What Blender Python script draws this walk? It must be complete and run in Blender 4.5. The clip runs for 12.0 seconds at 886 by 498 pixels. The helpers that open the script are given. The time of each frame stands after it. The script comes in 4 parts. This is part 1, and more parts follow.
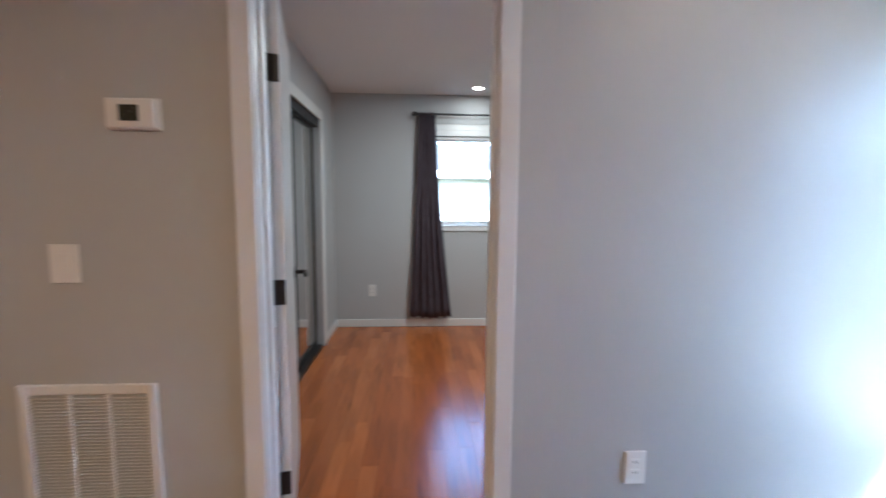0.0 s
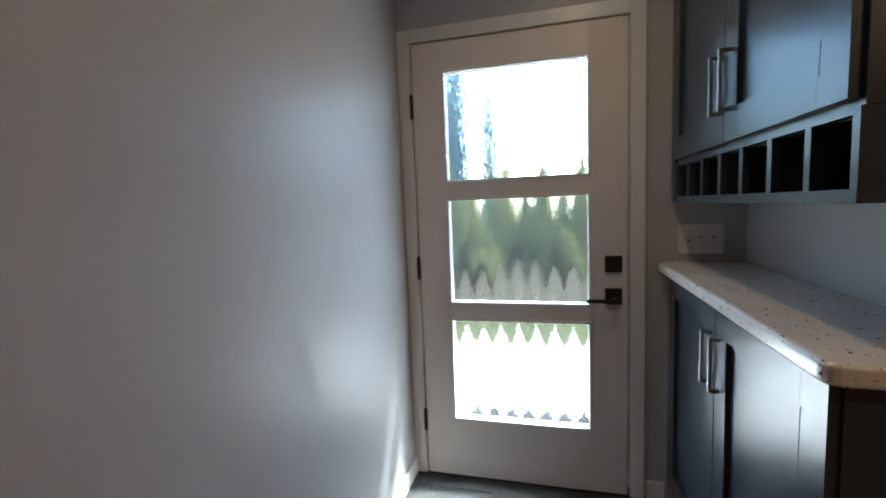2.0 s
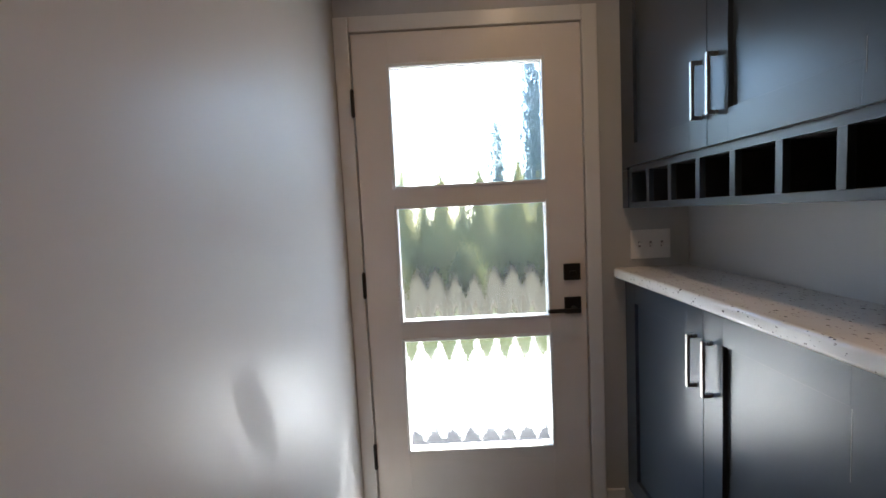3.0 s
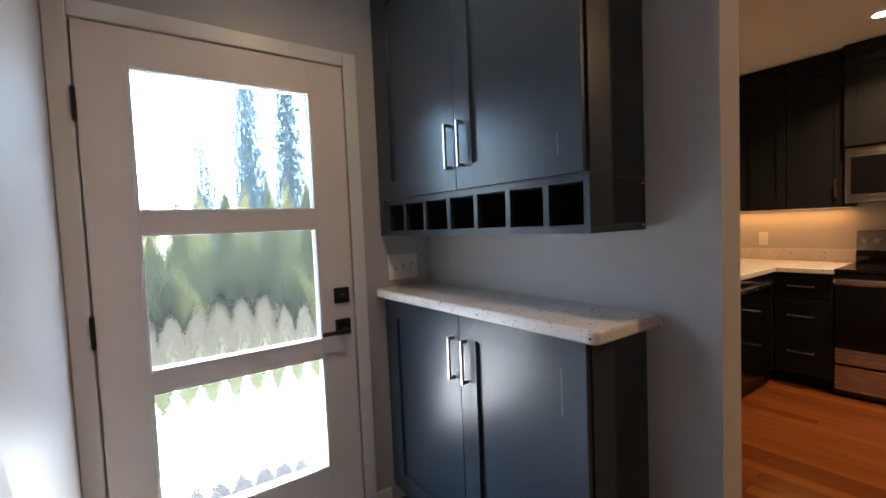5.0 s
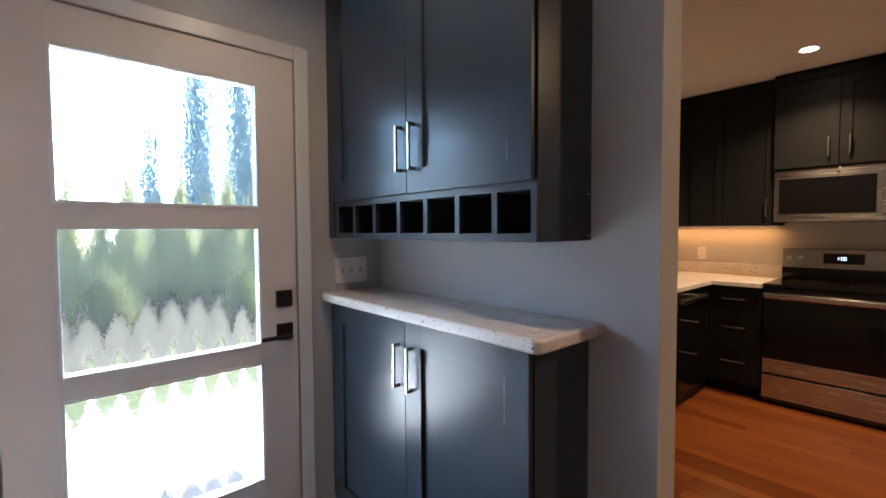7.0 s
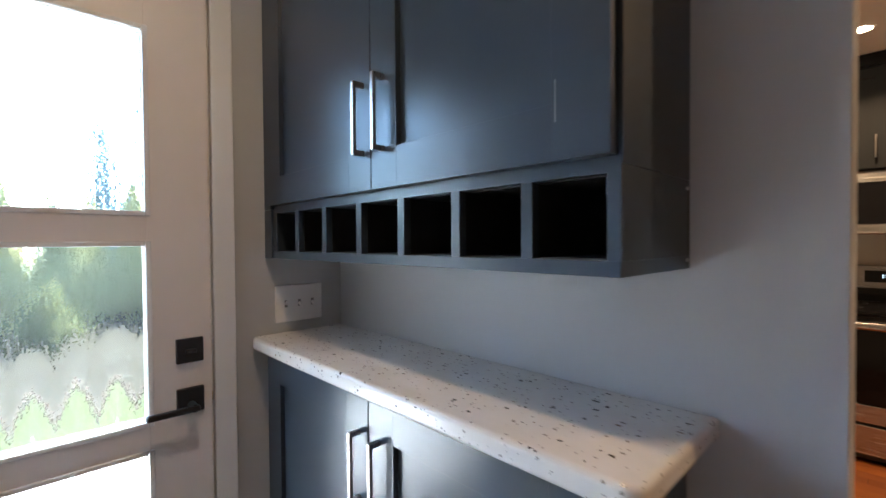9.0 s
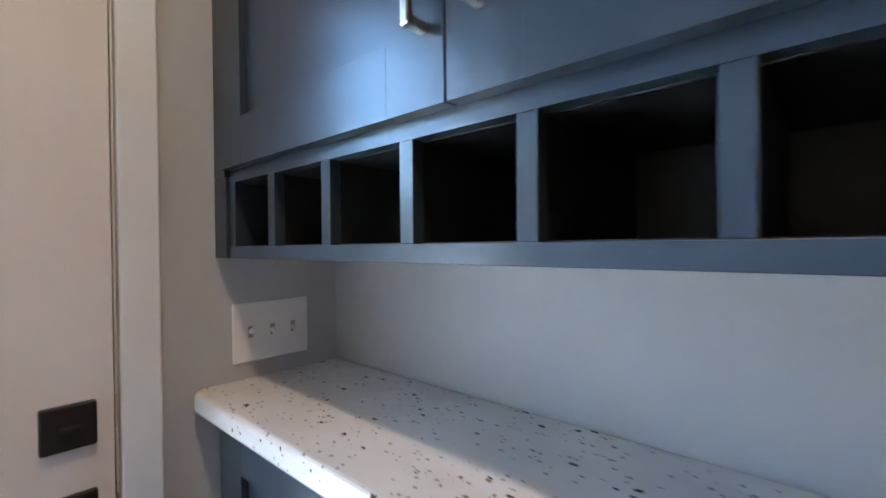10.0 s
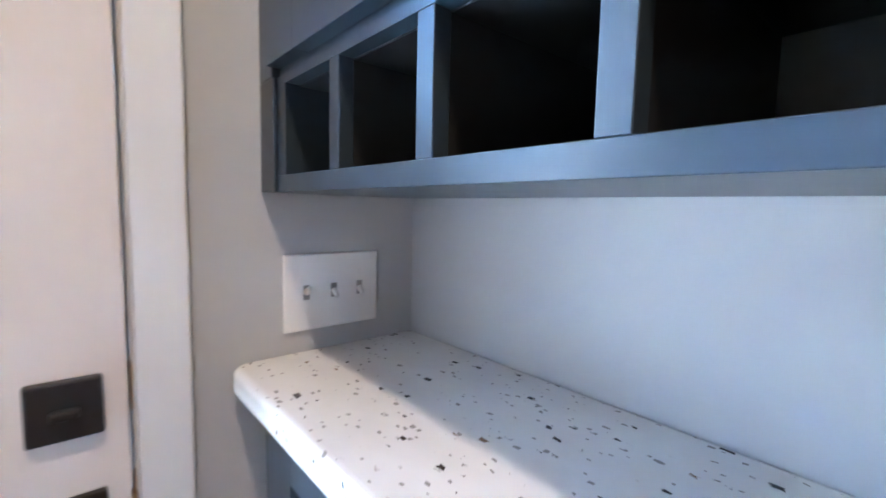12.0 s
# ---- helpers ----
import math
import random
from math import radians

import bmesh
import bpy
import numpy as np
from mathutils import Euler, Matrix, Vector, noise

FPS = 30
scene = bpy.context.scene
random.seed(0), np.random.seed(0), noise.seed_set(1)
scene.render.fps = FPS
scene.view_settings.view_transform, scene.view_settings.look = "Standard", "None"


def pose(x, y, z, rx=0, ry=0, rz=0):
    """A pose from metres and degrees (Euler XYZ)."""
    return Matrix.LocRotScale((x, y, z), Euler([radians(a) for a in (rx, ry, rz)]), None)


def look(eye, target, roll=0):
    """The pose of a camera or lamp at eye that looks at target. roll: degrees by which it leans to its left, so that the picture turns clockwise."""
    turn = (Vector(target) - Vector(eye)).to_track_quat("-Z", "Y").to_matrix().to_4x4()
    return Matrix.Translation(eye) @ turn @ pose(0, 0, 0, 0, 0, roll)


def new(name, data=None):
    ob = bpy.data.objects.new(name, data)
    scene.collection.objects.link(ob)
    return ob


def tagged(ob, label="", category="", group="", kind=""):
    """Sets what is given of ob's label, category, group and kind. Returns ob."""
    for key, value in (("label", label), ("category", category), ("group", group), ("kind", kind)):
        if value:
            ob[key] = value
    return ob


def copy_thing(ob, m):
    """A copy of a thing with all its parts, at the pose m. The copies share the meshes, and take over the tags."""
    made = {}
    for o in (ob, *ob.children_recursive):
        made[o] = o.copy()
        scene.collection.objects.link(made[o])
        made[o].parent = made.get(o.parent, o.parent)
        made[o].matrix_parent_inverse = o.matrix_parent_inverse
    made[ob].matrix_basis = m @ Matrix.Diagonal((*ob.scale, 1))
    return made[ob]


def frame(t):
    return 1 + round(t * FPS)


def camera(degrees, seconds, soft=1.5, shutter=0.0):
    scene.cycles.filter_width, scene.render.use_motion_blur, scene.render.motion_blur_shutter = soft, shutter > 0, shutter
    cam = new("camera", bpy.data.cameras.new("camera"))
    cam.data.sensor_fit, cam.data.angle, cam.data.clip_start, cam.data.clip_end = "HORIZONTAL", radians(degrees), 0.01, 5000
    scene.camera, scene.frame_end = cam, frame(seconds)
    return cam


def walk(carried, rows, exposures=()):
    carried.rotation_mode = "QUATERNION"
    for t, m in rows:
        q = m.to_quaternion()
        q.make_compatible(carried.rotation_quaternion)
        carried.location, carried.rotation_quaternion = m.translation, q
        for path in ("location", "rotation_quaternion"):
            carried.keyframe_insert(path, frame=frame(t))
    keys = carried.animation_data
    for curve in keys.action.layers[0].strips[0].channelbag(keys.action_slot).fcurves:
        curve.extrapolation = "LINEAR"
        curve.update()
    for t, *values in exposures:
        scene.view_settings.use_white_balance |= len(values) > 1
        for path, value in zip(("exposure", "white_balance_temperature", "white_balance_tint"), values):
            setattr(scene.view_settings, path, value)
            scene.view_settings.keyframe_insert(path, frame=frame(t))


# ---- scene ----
cam = camera(90.6, 12.0, shutter=0.3)
EXPOSURES = [
    (0.0, 5.30, 4850, 1), (0.5, 3.80, 5150, 2), (1.0, 3.60, 5150, 0), (1.5, 3.65, 5250, 0), (2.0, 4.00, 5500, 0), (2.5, 4.13, 5950, 4), (3.7, 4.20, 6000, 7),
    (5.5, 4.59, 5650, 6), (6.5, 4.66, 5450, 6), (8.5, 4.83, 5500, 5), (9.5, 5.11, 5400, 2), (10.0, 5.43, 5150, 2), (10.5, 6.15, 5700, 4), (11.0, 6.52, 5750, 4), (11.5, 7.00, 5130, 3), (12.0, 6.38, 4800, 3),
]
PATH = [
    (0, (0.144, 0.281, 1.300), (0.256, 2.268, 1.095), 0.4),
    (0.5, (0.077, 0.413, 1.292), (0.996, 2.174, 1.064), 0.2),
    (1, (0.133, 0.621, 1.3), (1.454, 2.108, 1.089), -1.3),
    (1.5, (0.218, 0.794, 1.32), (1.873, 1.899, 1.122), -0.6),
    (2, (0.226, 0.994, 1.32), (2.148, 1.509, 1.123), -2.3),
    (2.5, (0.291, 1.167, 1.309), (2.273, 1.354, 1.112), -2.4),
    (3, (0.375, 1.282, 1.312), (2.368, 1.307, 1.152), -2.9),
    (3.5, (0.386, 1.384, 1.329), (2.35, 1.034, 1.184), -2.6),
    (3.7, (0.381, 1.428, 1.332), (2.298, 0.874, 1.191), -2.8),
    (5.5, (0.35, 1.534, 1.333), (1.928, 0.31, 1.234), -1.8),
    (6.5, (0.353, 1.526, 1.327), (1.879, 0.237, 1.234), -0.6),
    (8.5, (0.576, 1.195, 1.349), (2.024, -0.184, 1.288), -0.5),
    (9, (0.804, 1.109, 1.347), (2.248, -0.274, 1.311), -0.4),
    (9.5, (1.056, 1.024, 1.321), (2.411, -0.448, 1.299), 0.0),
    (10, (1.312, 0.888, 1.317), (2.649, -0.599, 1.3), -0.6),
    (10.5, (1.552, 0.802, 1.312), (2.877, -0.695, 1.257), -0.9),
    (11, (1.717, 0.767, 1.311), (2.912, -0.834, 1.205), -0.6),
    (11.5, (1.678, 0.751, 1.295), (2.879, -0.842, 1.149), 0.5),
    (12, (1.553, 0.766, 1.279), (3.064, -0.531, 1.097), 1.3),
]
walk(cam, [(t, look(eye, target, roll)) for t, eye, target, roll in PATH], exposures=EXPOSURES)


# ---- world, sun and lamps ----
world = bpy.data.worlds.new("sky")
scene.world = world
world.use_nodes = True
wn = world.node_tree
sky = wn.nodes.new("ShaderNodeTexSky")
sky.sky_type, sky.sun_disc = "NISHITA", False
SUN_WAY = Vector((-0.8, 1.0, -1.9)).normalized()
sky.sun_elevation = math.asin(-SUN_WAY.z)
sky.sun_rotation = math.atan2(-SUN_WAY.x, -SUN_WAY.y)
sky.dust_density = 1.6
wn.links.new(sky.outputs[0], wn.nodes["Background"].inputs[0])
wn.nodes["Background"].inputs[1].default_value = 0.12
sun = new("sun", bpy.data.lights.new("sun", "SUN"))
sun.data.energy, sun.data.angle, sun.data.color = 2.8, radians(11.0), (1, 0.92, 0.81)
sun.matrix_world = look(-SUN_WAY * 20, (0, 0, 0))


def lamp(name, at, aim, size, watts, color, size_y=0.0):
    ob = new(name, bpy.data.lights.new(name, "AREA"))
    ob.data.shape = "RECTANGLE" if size_y else "DISK"
    ob.data.size, ob.data.energy, ob.data.color = size, watts, color
    if size_y:
        ob.data.size_y = size_y
    ob.matrix_world = look(at, aim)
    return ob


WARM = (1.0, 0.60, 0.30)
SOFT = (1.0, 0.86, 0.68)
# ---- plan, in metres ----
XE, YN, YS, XO = 2.210, 1.703, 0.278, 0.852
YS2 = 0.16
HC, HB = 2.50, 2.40
YK, XW = -3.15, -2.6
YB, XB0, XB1 = 4.86, -0.72, 2.6
DY0, DY1, DX = 0.719, 1.633, 2.186
DOORL, DOORR = -0.36, 0.395

# ---- building helpers ----
ORIGIN = {}


def bm_box(bm, x0, x1, y0, y1, z0, z1, r=0.0, seg=2):
    m = Matrix.Translation(((x0 + x1) / 2, (y0 + y1) / 2, (z0 + z1) / 2)) @ Matrix.Diagonal((x1 - x0, y1 - y0, z1 - z0, 1))
    made = bmesh.ops.create_cube(bm, size=1, matrix=m)["verts"]
    if r:
        edges = list({e for v in made for e in v.link_edges})
        bmesh.ops.bevel(bm, geom=edges, offset=r, segments=seg, affect="EDGES", profile=0.5)


def bm_cyl(bm, a, b, r0, r1=None, n=20):
    a, b = Vector(a), Vector(b)
    d = b - a
    m = Matrix.Translation((a + b) / 2) @ d.to_track_quat("Z", "Y").to_matrix().to_4x4()
    bmesh.ops.create_cone(bm, cap_ends=True, segments=n, radius1=r0, radius2=r0 if r1 is None else r1, depth=d.length, matrix=m)


def fresh(*boxes, r=0.0, seg=2):
    bm = bmesh.new()
    for b in boxes:
        bm_box(bm, *b, r=r, seg=seg)
    return bm


def link(name, bm, material, smooth=False):
    me = bpy.data.meshes.new(name)
    bm.to_mesh(me)
    bm.free()
    if smooth:
        for p in me.polygons:
            p.use_smooth = True
    me.materials.append(material)
    return new(name, me)


def thing(name, at, label, category, group="", kind="", turn=0.0):
    ob = new(name)
    ob.empty_display_size = 0.1
    ob.matrix_basis = pose(*at, 0, 0, turn)
    ORIGIN[ob.name] = ob.matrix_basis.copy()
    return tagged(ob, label, category, group, kind)


def part(name, bm, material, parent, label="", smooth=False):
    """A mesh, given in world places, as one part of a thing or of a part."""
    m = ORIGIN[parent.name]
    bm.transform(m.inverted())
    ob = link(name, bm, material, smooth)
    ob.parent = parent
    ORIGIN[ob.name] = m
    return tagged(ob, label)


def setting(name, bm, material, label="", category=""):
    ob = link(name, bm, material)
    ORIGIN[ob.name] = Matrix.Identity(4)
    return tagged(ob, label, category, "", "structure")


# ---- materials ----
def base(name):
    m = bpy.data.materials.new(name)
    m.use_nodes = True
    nt = m.node_tree
    return m, nt, nt.nodes["Principled BSDF"]


def coords(nt, scale=(1, 1, 1), space="Object"):
    tc = nt.nodes.new("ShaderNodeTexCoord")
    mp = nt.nodes.new("ShaderNodeMapping")
    mp.inputs["Scale"].default_value = scale
    nt.links.new(tc.outputs[space], mp.inputs[0])
    return mp.outputs[0]


def noise_node(nt, vec, scale, detail=4.0, rough=0.55):
    n = nt.nodes.new("ShaderNodeTexNoise")
    n.inputs["Scale"].default_value, n.inputs["Detail"].default_value, n.inputs["Roughness"].default_value = scale, detail, rough
    nt.links.new(vec, n.inputs["Vector"])
    return n.outputs["Fac"]


def span(nt, fac, a, b, c, d):
    n = nt.nodes.new("ShaderNodeMapRange")
    for i, v in zip((1, 2, 3, 4), (a, b, c, d)):
        n.inputs[i].default_value = v
    nt.links.new(fac, n.inputs[0])
    return n.outputs[0]


def sums(nt, op, a, b):
    n = nt.nodes.new("ShaderNodeMath")
    n.operation = op
    for i, v in enumerate((a, b)):
        if isinstance(v, (int, float)):
            n.inputs[i].default_value = v
        else:
            nt.links.new(v, n.inputs[i])
    return n.outputs[0]


def mixed(nt, fac, a, b):
    n = nt.nodes.new("ShaderNodeMix")
    n.data_type = "RGBA"
    for sock, v in ((n.inputs[0], fac), (n.inputs[6], a), (n.inputs[7], b)):
        if isinstance(v, tuple):
            sock.default_value = (*v, 1)
        elif isinstance(v, (int, float)):
            sock.default_value = v
        else:
            nt.links.new(v, sock)
    return n.outputs[2]


def bump(nt, b, height, strength, distance):
    n = nt.nodes.new("ShaderNodeBump")
    n.inputs["Strength"].default_value, n.inputs["Distance"].default_value = strength, distance
    nt.links.new(height, n.inputs["Height"])
    nt.links.new(n.outputs[0], b.inputs["Normal"])


def paint(name, color, rough, wear=0.06, grain=0.15, patch=None, coarse=1.3):
    """Rolled or sprayed paint: broad unevenness, roller stipple and uneven gloss."""
    m, nt, b = base(name)
    v = coords(nt)
    broad = noise_node(nt, v, coarse, 3)
    fine = noise_node(nt, v, 420, 1)
    dark = tuple(c * (1 - wear) for c in color)
    lite = tuple(min(1, c * (1 + wear)) for c in color)
    nt.links.new(mixed(nt, span(nt, broad, 0.0, 1.0, 0, 1), dark, lite), b.inputs["Base Color"])
    gloss = span(nt, noise_node(nt, v, 2.5, 2), 0.0, 1.0, rough - 0.04, rough + 0.04)
    if patch:
        # a rubbed spot of duller gloss, with a ragged outline
        (px, pz), (sx, sz) = patch
        sep = nt.nodes.new("ShaderNodeSeparateXYZ")
        nt.links.new(v, sep.inputs[0])
        rag = sums(nt, "MULTIPLY", sums(nt, "SUBTRACT", noise_node(nt, v, 26, 3), 0.5), 2.2)
        dx = sums(nt, "POWER", sums(nt, "DIVIDE", sums(nt, "SUBTRACT", sums(nt, "ADD", sep.outputs[0], sums(nt, "MULTIPLY", sep.outputs[2], 0.45)), px + pz * 0.45), sx), 2.0)
        dz = sums(nt, "POWER", sums(nt, "DIVIDE", sums(nt, "SUBTRACT", sep.outputs[2], pz), sz), 2.0)
        spot = span(nt, sums(nt, "ADD", sums(nt, "ADD", dx, dz), rag), 0.92, 1.0, 1, 0)
        gloss = sums(nt, "ADD", gloss, sums(nt, "MULTIPLY", spot, 0.13))
    nt.links.new(gloss, b.inputs["Roughness"])
    bump(nt, b, fine, grain, 0.0002)
    return m


def metal(name, color, rough, brushed=(1, 1, 1)):
    m, nt, b = base(name)
    v = coords(nt, brushed)
    n = noise_node(nt, v, 60, 3)
    nt.links.new(mixed(nt, n, tuple(c * 0.85 for c in color), color), b.inputs["Base Color"])
    nt.links.new(span(nt, n, 0.3, 0.7, rough - 0.06, rough + 0.08), b.inputs["Roughness"])
    b.inputs["Metallic"].default_value = 1.0
    return m


def plain(name, color, rough, var=0.12, scale=30):
    m, nt, b = base(name)
    n = noise_node(nt, coords(nt), scale, 4)
    nt.links.new(mixed(nt, n, tuple(c * (1 - var) for c in color), tuple(min(1, c * (1 + var)) for c in color)), b.inputs["Base Color"])
    nt.links.new(span(nt, n, 0.3, 0.7, max(0.02, rough - 0.05), rough + 0.05), b.inputs["Roughness"])
    return m


def glow(name, color, power):
    m, nt, b = base(name)
    b.inputs["Emission Color"].default_value = (*color, 1)
    b.inputs["Emission Strength"].default_value = power
    return m


def boards_material(name, long_axis, tan, brown):
    """Oiled oak: each board its own tone, grain along the board, a few dark streaks."""
    m, nt, b = base(name)
    info = nt.nodes.new("ShaderNodeObjectInfo")
    off = nt.nodes.new("ShaderNodeVectorMath")
    off.operation = "SCALE"
    off.inputs[0].default_value = (37, 51, 13)
    nt.links.new(info.outputs["Random"], off.inputs["Scale"])
    add = nt.nodes.new("ShaderNodeVectorMath")
    nt.links.new(coords(nt, (2.0, 26, 20) if long_axis == "x" else (26, 2.0, 20)), add.inputs[0])
    nt.links.new(off.outputs[0], add.inputs[1])
    grain = noise_node(nt, add.outputs[0], 2.2, 6, 0.65)
    streak = noise_node(nt, add.outputs[0], 0.55, 2)
    tone = mixed(nt, info.outputs["Random"], brown, tan)
    fig = noise_node(nt, coords(nt, (1.0, 4.5, 3) if long_axis == "x" else (4.5, 1.0, 3)), 1.6, 4, 0.6)
    tone = mixed(nt, span(nt, fig, 0.45, 0.68, 0, 0.45), tone, (0.150, 0.045, 0.014))
    tone = mixed(nt, span(nt, grain, 0.3, 0.75, 0, 0.35), tone, (0.20, 0.055, 0.014))
    tone = mixed(nt, span(nt, streak, 0.62, 0.75, 0, 0.6), tone, (0.10, 0.028, 0.010))
    nt.links.new(tone, b.inputs["Base Color"])
    nt.links.new(span(nt, grain, 0.2, 0.8, 0.17, 0.29), b.inputs["Roughness"])
    bump(nt, b, grain, 0.12, 0.0015)
    return m


def quartz_material():
    """Off-white engineered stone with scattered dark and brown chips."""
    m, nt, b = base("speckled_quartz")
    v = coords(nt, (0.62, 1.0, 1.0))
    wob = nt.nodes.new("ShaderNodeTexNoise")
    wob.inputs["Scale"].default_value = 90
    nt.links.new(v, wob.inputs["Vector"])
    shift = nt.nodes.new("ShaderNodeVectorMath")
    shift.operation = "MULTIPLY_ADD"
    shift.inputs[1].default_value = (0.009, 0.009, 0.009)
    nt.links.new(wob.outputs["Color"], shift.inputs[0])
    nt.links.new(v, shift.inputs[2])
    tone = mixed(nt, span(nt, noise_node(nt, v, 9, 5), 0.3, 0.7, 0, 1), (0.66, 0.635, 0.60), (0.76, 0.745, 0.72))
    for scale, keep, size, color in ((58, 0.89, 0.16, (0.020, 0.018, 0.018)), (85, 0.85, 0.20, (0.045, 0.036, 0.032)),
                                     (62, 0.92, 0.14, (0.22, 0.15, 0.10)), (150, 0.82, 0.25, (0.30, 0.28, 0.26))):
        vo = nt.nodes.new("ShaderNodeTexVoronoi")
        vo.inputs["Scale"].default_value = scale
        vo.distance = "CHEBYCHEV"
        nt.links.new(shift.outputs[0], vo.inputs["Vector"])
        sep = nt.nodes.new("ShaderNodeSeparateColor")
        nt.links.new(vo.outputs["Color"], sep.inputs[0])
        chosen = span(nt, sep.outputs[0], keep, keep + 0.005, 0, 1)
        near = span(nt, sums(nt, "DIVIDE", vo.outputs["Distance"], sums(nt, "ADD", sep.outputs[1], 0.35)), size - 0.03, size + 0.03, 1, 0)
        tone = mixed(nt, sums(nt, "MULTIPLY", chosen, near), tone, color)
    nt.links.new(tone, b.inputs["Base Color"])
    b.inputs["Roughness"].default_value = 0.22
    return m


def slate_material():
    m, nt, b = base("slate_tile")
    info = nt.nodes.new("ShaderNodeObjectInfo")
    v = coords(nt)
    big, fine = noise_node(nt, v, 5, 6, 0.7), noise_node(nt, v, 60, 4)
    tone = mixed(nt, span(nt, big, 0.3, 0.7, 0, 1), (0.030, 0.032, 0.035), (0.066, 0.068, 0.072))
    tone = mixed(nt, sums(nt, "MULTIPLY", info.outputs["Random"], 0.35), tone, (0.028, 0.030, 0.033))
    scuff = noise_node(nt, coords(nt, (7, 13, 7)), 3.4, 5, 0.75)
    tone = mixed(nt, span(nt, scuff, 0.63, 0.68, 0, 0.75), tone, (0.42, 0.42, 0.41))
    nt.links.new(tone, b.inputs["Base Color"])
    nt.links.new(span(nt, fine, 0.3, 0.7, 0.35, 0.55), b.inputs["Roughness"])
    bump(nt, b, big, 0.3, 0.004)
    return m


def rain_glass_material():
    """Patterned door glass: upright ribs that swing the view up and down, with fine dimples."""
    m, nt, b = base("rain_glass")
    b.inputs["Transmission Weight"].default_value = 1.0
    b.inputs["Roughness"].default_value = 0.035
    b.inputs["IOR"].default_value = 1.45
    b.inputs["Base Color"].default_value = (0.97, 0.99, 0.99, 1)
    tc = nt.nodes.new("ShaderNodeTexCoord")
    sep = nt.nodes.new("ShaderNodeSeparateXYZ")
    nt.links.new(tc.outputs["Object"], sep.inputs[0])
    geo = nt.nodes.new("ShaderNodeNewGeometry")
    high = nt.nodes.new("ShaderNodeSeparateXYZ")
    nt.links.new(geo.outputs["Position"], high.inputs[0])
    rib = nt.nodes.new("ShaderNodeMath")
    rib.operation = "PINGPONG"
    rib.inputs[1].default_value = 0.0402
    nt.links.new(sep.outputs[1], rib.inputs[0])
    tri = span(nt, rib.outputs[0], 0, 0.0402, 1, -1)
    # the ribs lean to and fro once in 1.3 m of height, which draws the view out into long diamonds
    wave = sums(nt, "SINE", sums(nt, "MULTIPLY", sums(nt, "SUBTRACT", high.outputs[2], 0.5), 2 * math.pi / 1.3), 0.0)
    up = sums(nt, "MULTIPLY", sums(nt, "MULTIPLY", tri, wave), 0.105)
    tiny = nt.nodes.new("ShaderNodeTexNoise")
    tiny.inputs["Scale"].default_value, tiny.inputs["Detail"].default_value = 1.0, 3.0
    mp = nt.nodes.new("ShaderNodeMapping")
    mp.inputs["Scale"].default_value = (1, 170, 26)
    nt.links.new(tc.outputs["Object"], mp.inputs[0])
    nt.links.new(mp.outputs[0], tiny.inputs["Vector"])
    dim = nt.nodes.new("ShaderNodeSeparateColor")
    nt.links.new(tiny.outputs["Color"], dim.inputs[0])
    peb = nt.nodes.new("ShaderNodeTexNoise")
    peb.inputs["Scale"].default_value, peb.inputs["Detail"].default_value = 230.0, 1.0
    nt.links.new(tc.outputs["Object"], peb.inputs["Vector"])
    grit = nt.nodes.new("ShaderNodeSeparateColor")
    nt.links.new(peb.outputs["Color"], grit.inputs[0])
    side = sums(nt, "ADD", span(nt, dim.outputs[0], 0.2, 0.8, -0.06, 0.06), span(nt, grit.outputs[0], 0.2, 0.8, -0.07, 0.07))
    lift = sums(nt, "ADD", up, sums(nt, "ADD", span(nt, dim.outputs[1], 0.2, 0.8, -0.04, 0.04), span(nt, grit.outputs[1], 0.2, 0.8, -0.06, 0.06)))
    # the pattern is rolled into the room face alone; the outer face is flat
    inner = span(nt, sep.outputs[0], -0.001, 0.001, 1, 0)
    tilt = nt.nodes.new("ShaderNodeCombineXYZ")
    nt.links.new(sums(nt, "MULTIPLY", side, inner), tilt.inputs[1])
    nt.links.new(sums(nt, "MULTIPLY", lift, inner), tilt.inputs[2])
    add = nt.nodes.new("ShaderNodeVectorMath")
    nt.links.new(geo.outputs["Normal"], add.inputs[0])
    nt.links.new(tilt.outputs[0], add.inputs[1])
    norm = nt.nodes.new("ShaderNodeVectorMath")
    norm.operation = "NORMALIZE"
    nt.links.new(add.outputs[0], norm.inputs[0])
    nt.links.new(norm.outputs[0], b.inputs["Normal"])
    # a little of the daylight is scattered by the pattern
    haze = nt.nodes.new("ShaderNodeBsdfTranslucent")
    haze.inputs["Color"].default_value = (0.97, 0.97, 0.95, 1)
    both = nt.nodes.new("ShaderNodeMixShader")
    both.inputs[0].default_value = 0.007
    out = [n for n in nt.nodes if n.type == "OUTPUT_MATERIAL"][0]
    nt.links.new(b.outputs[0], both.inputs[1])
    nt.links.new(haze.outputs[0], both.inputs[2])
    nt.links.new(both.outputs[0], out.inputs["Surface"])
    return m


def clear_glass_material():
    m, nt, b = base("clear_glass")
    b.inputs["Transmission Weight"].default_value, b.inputs["Roughness"].default_value = 1.0, 0.0
    b.inputs["IOR"].default_value = 1.45
    return m


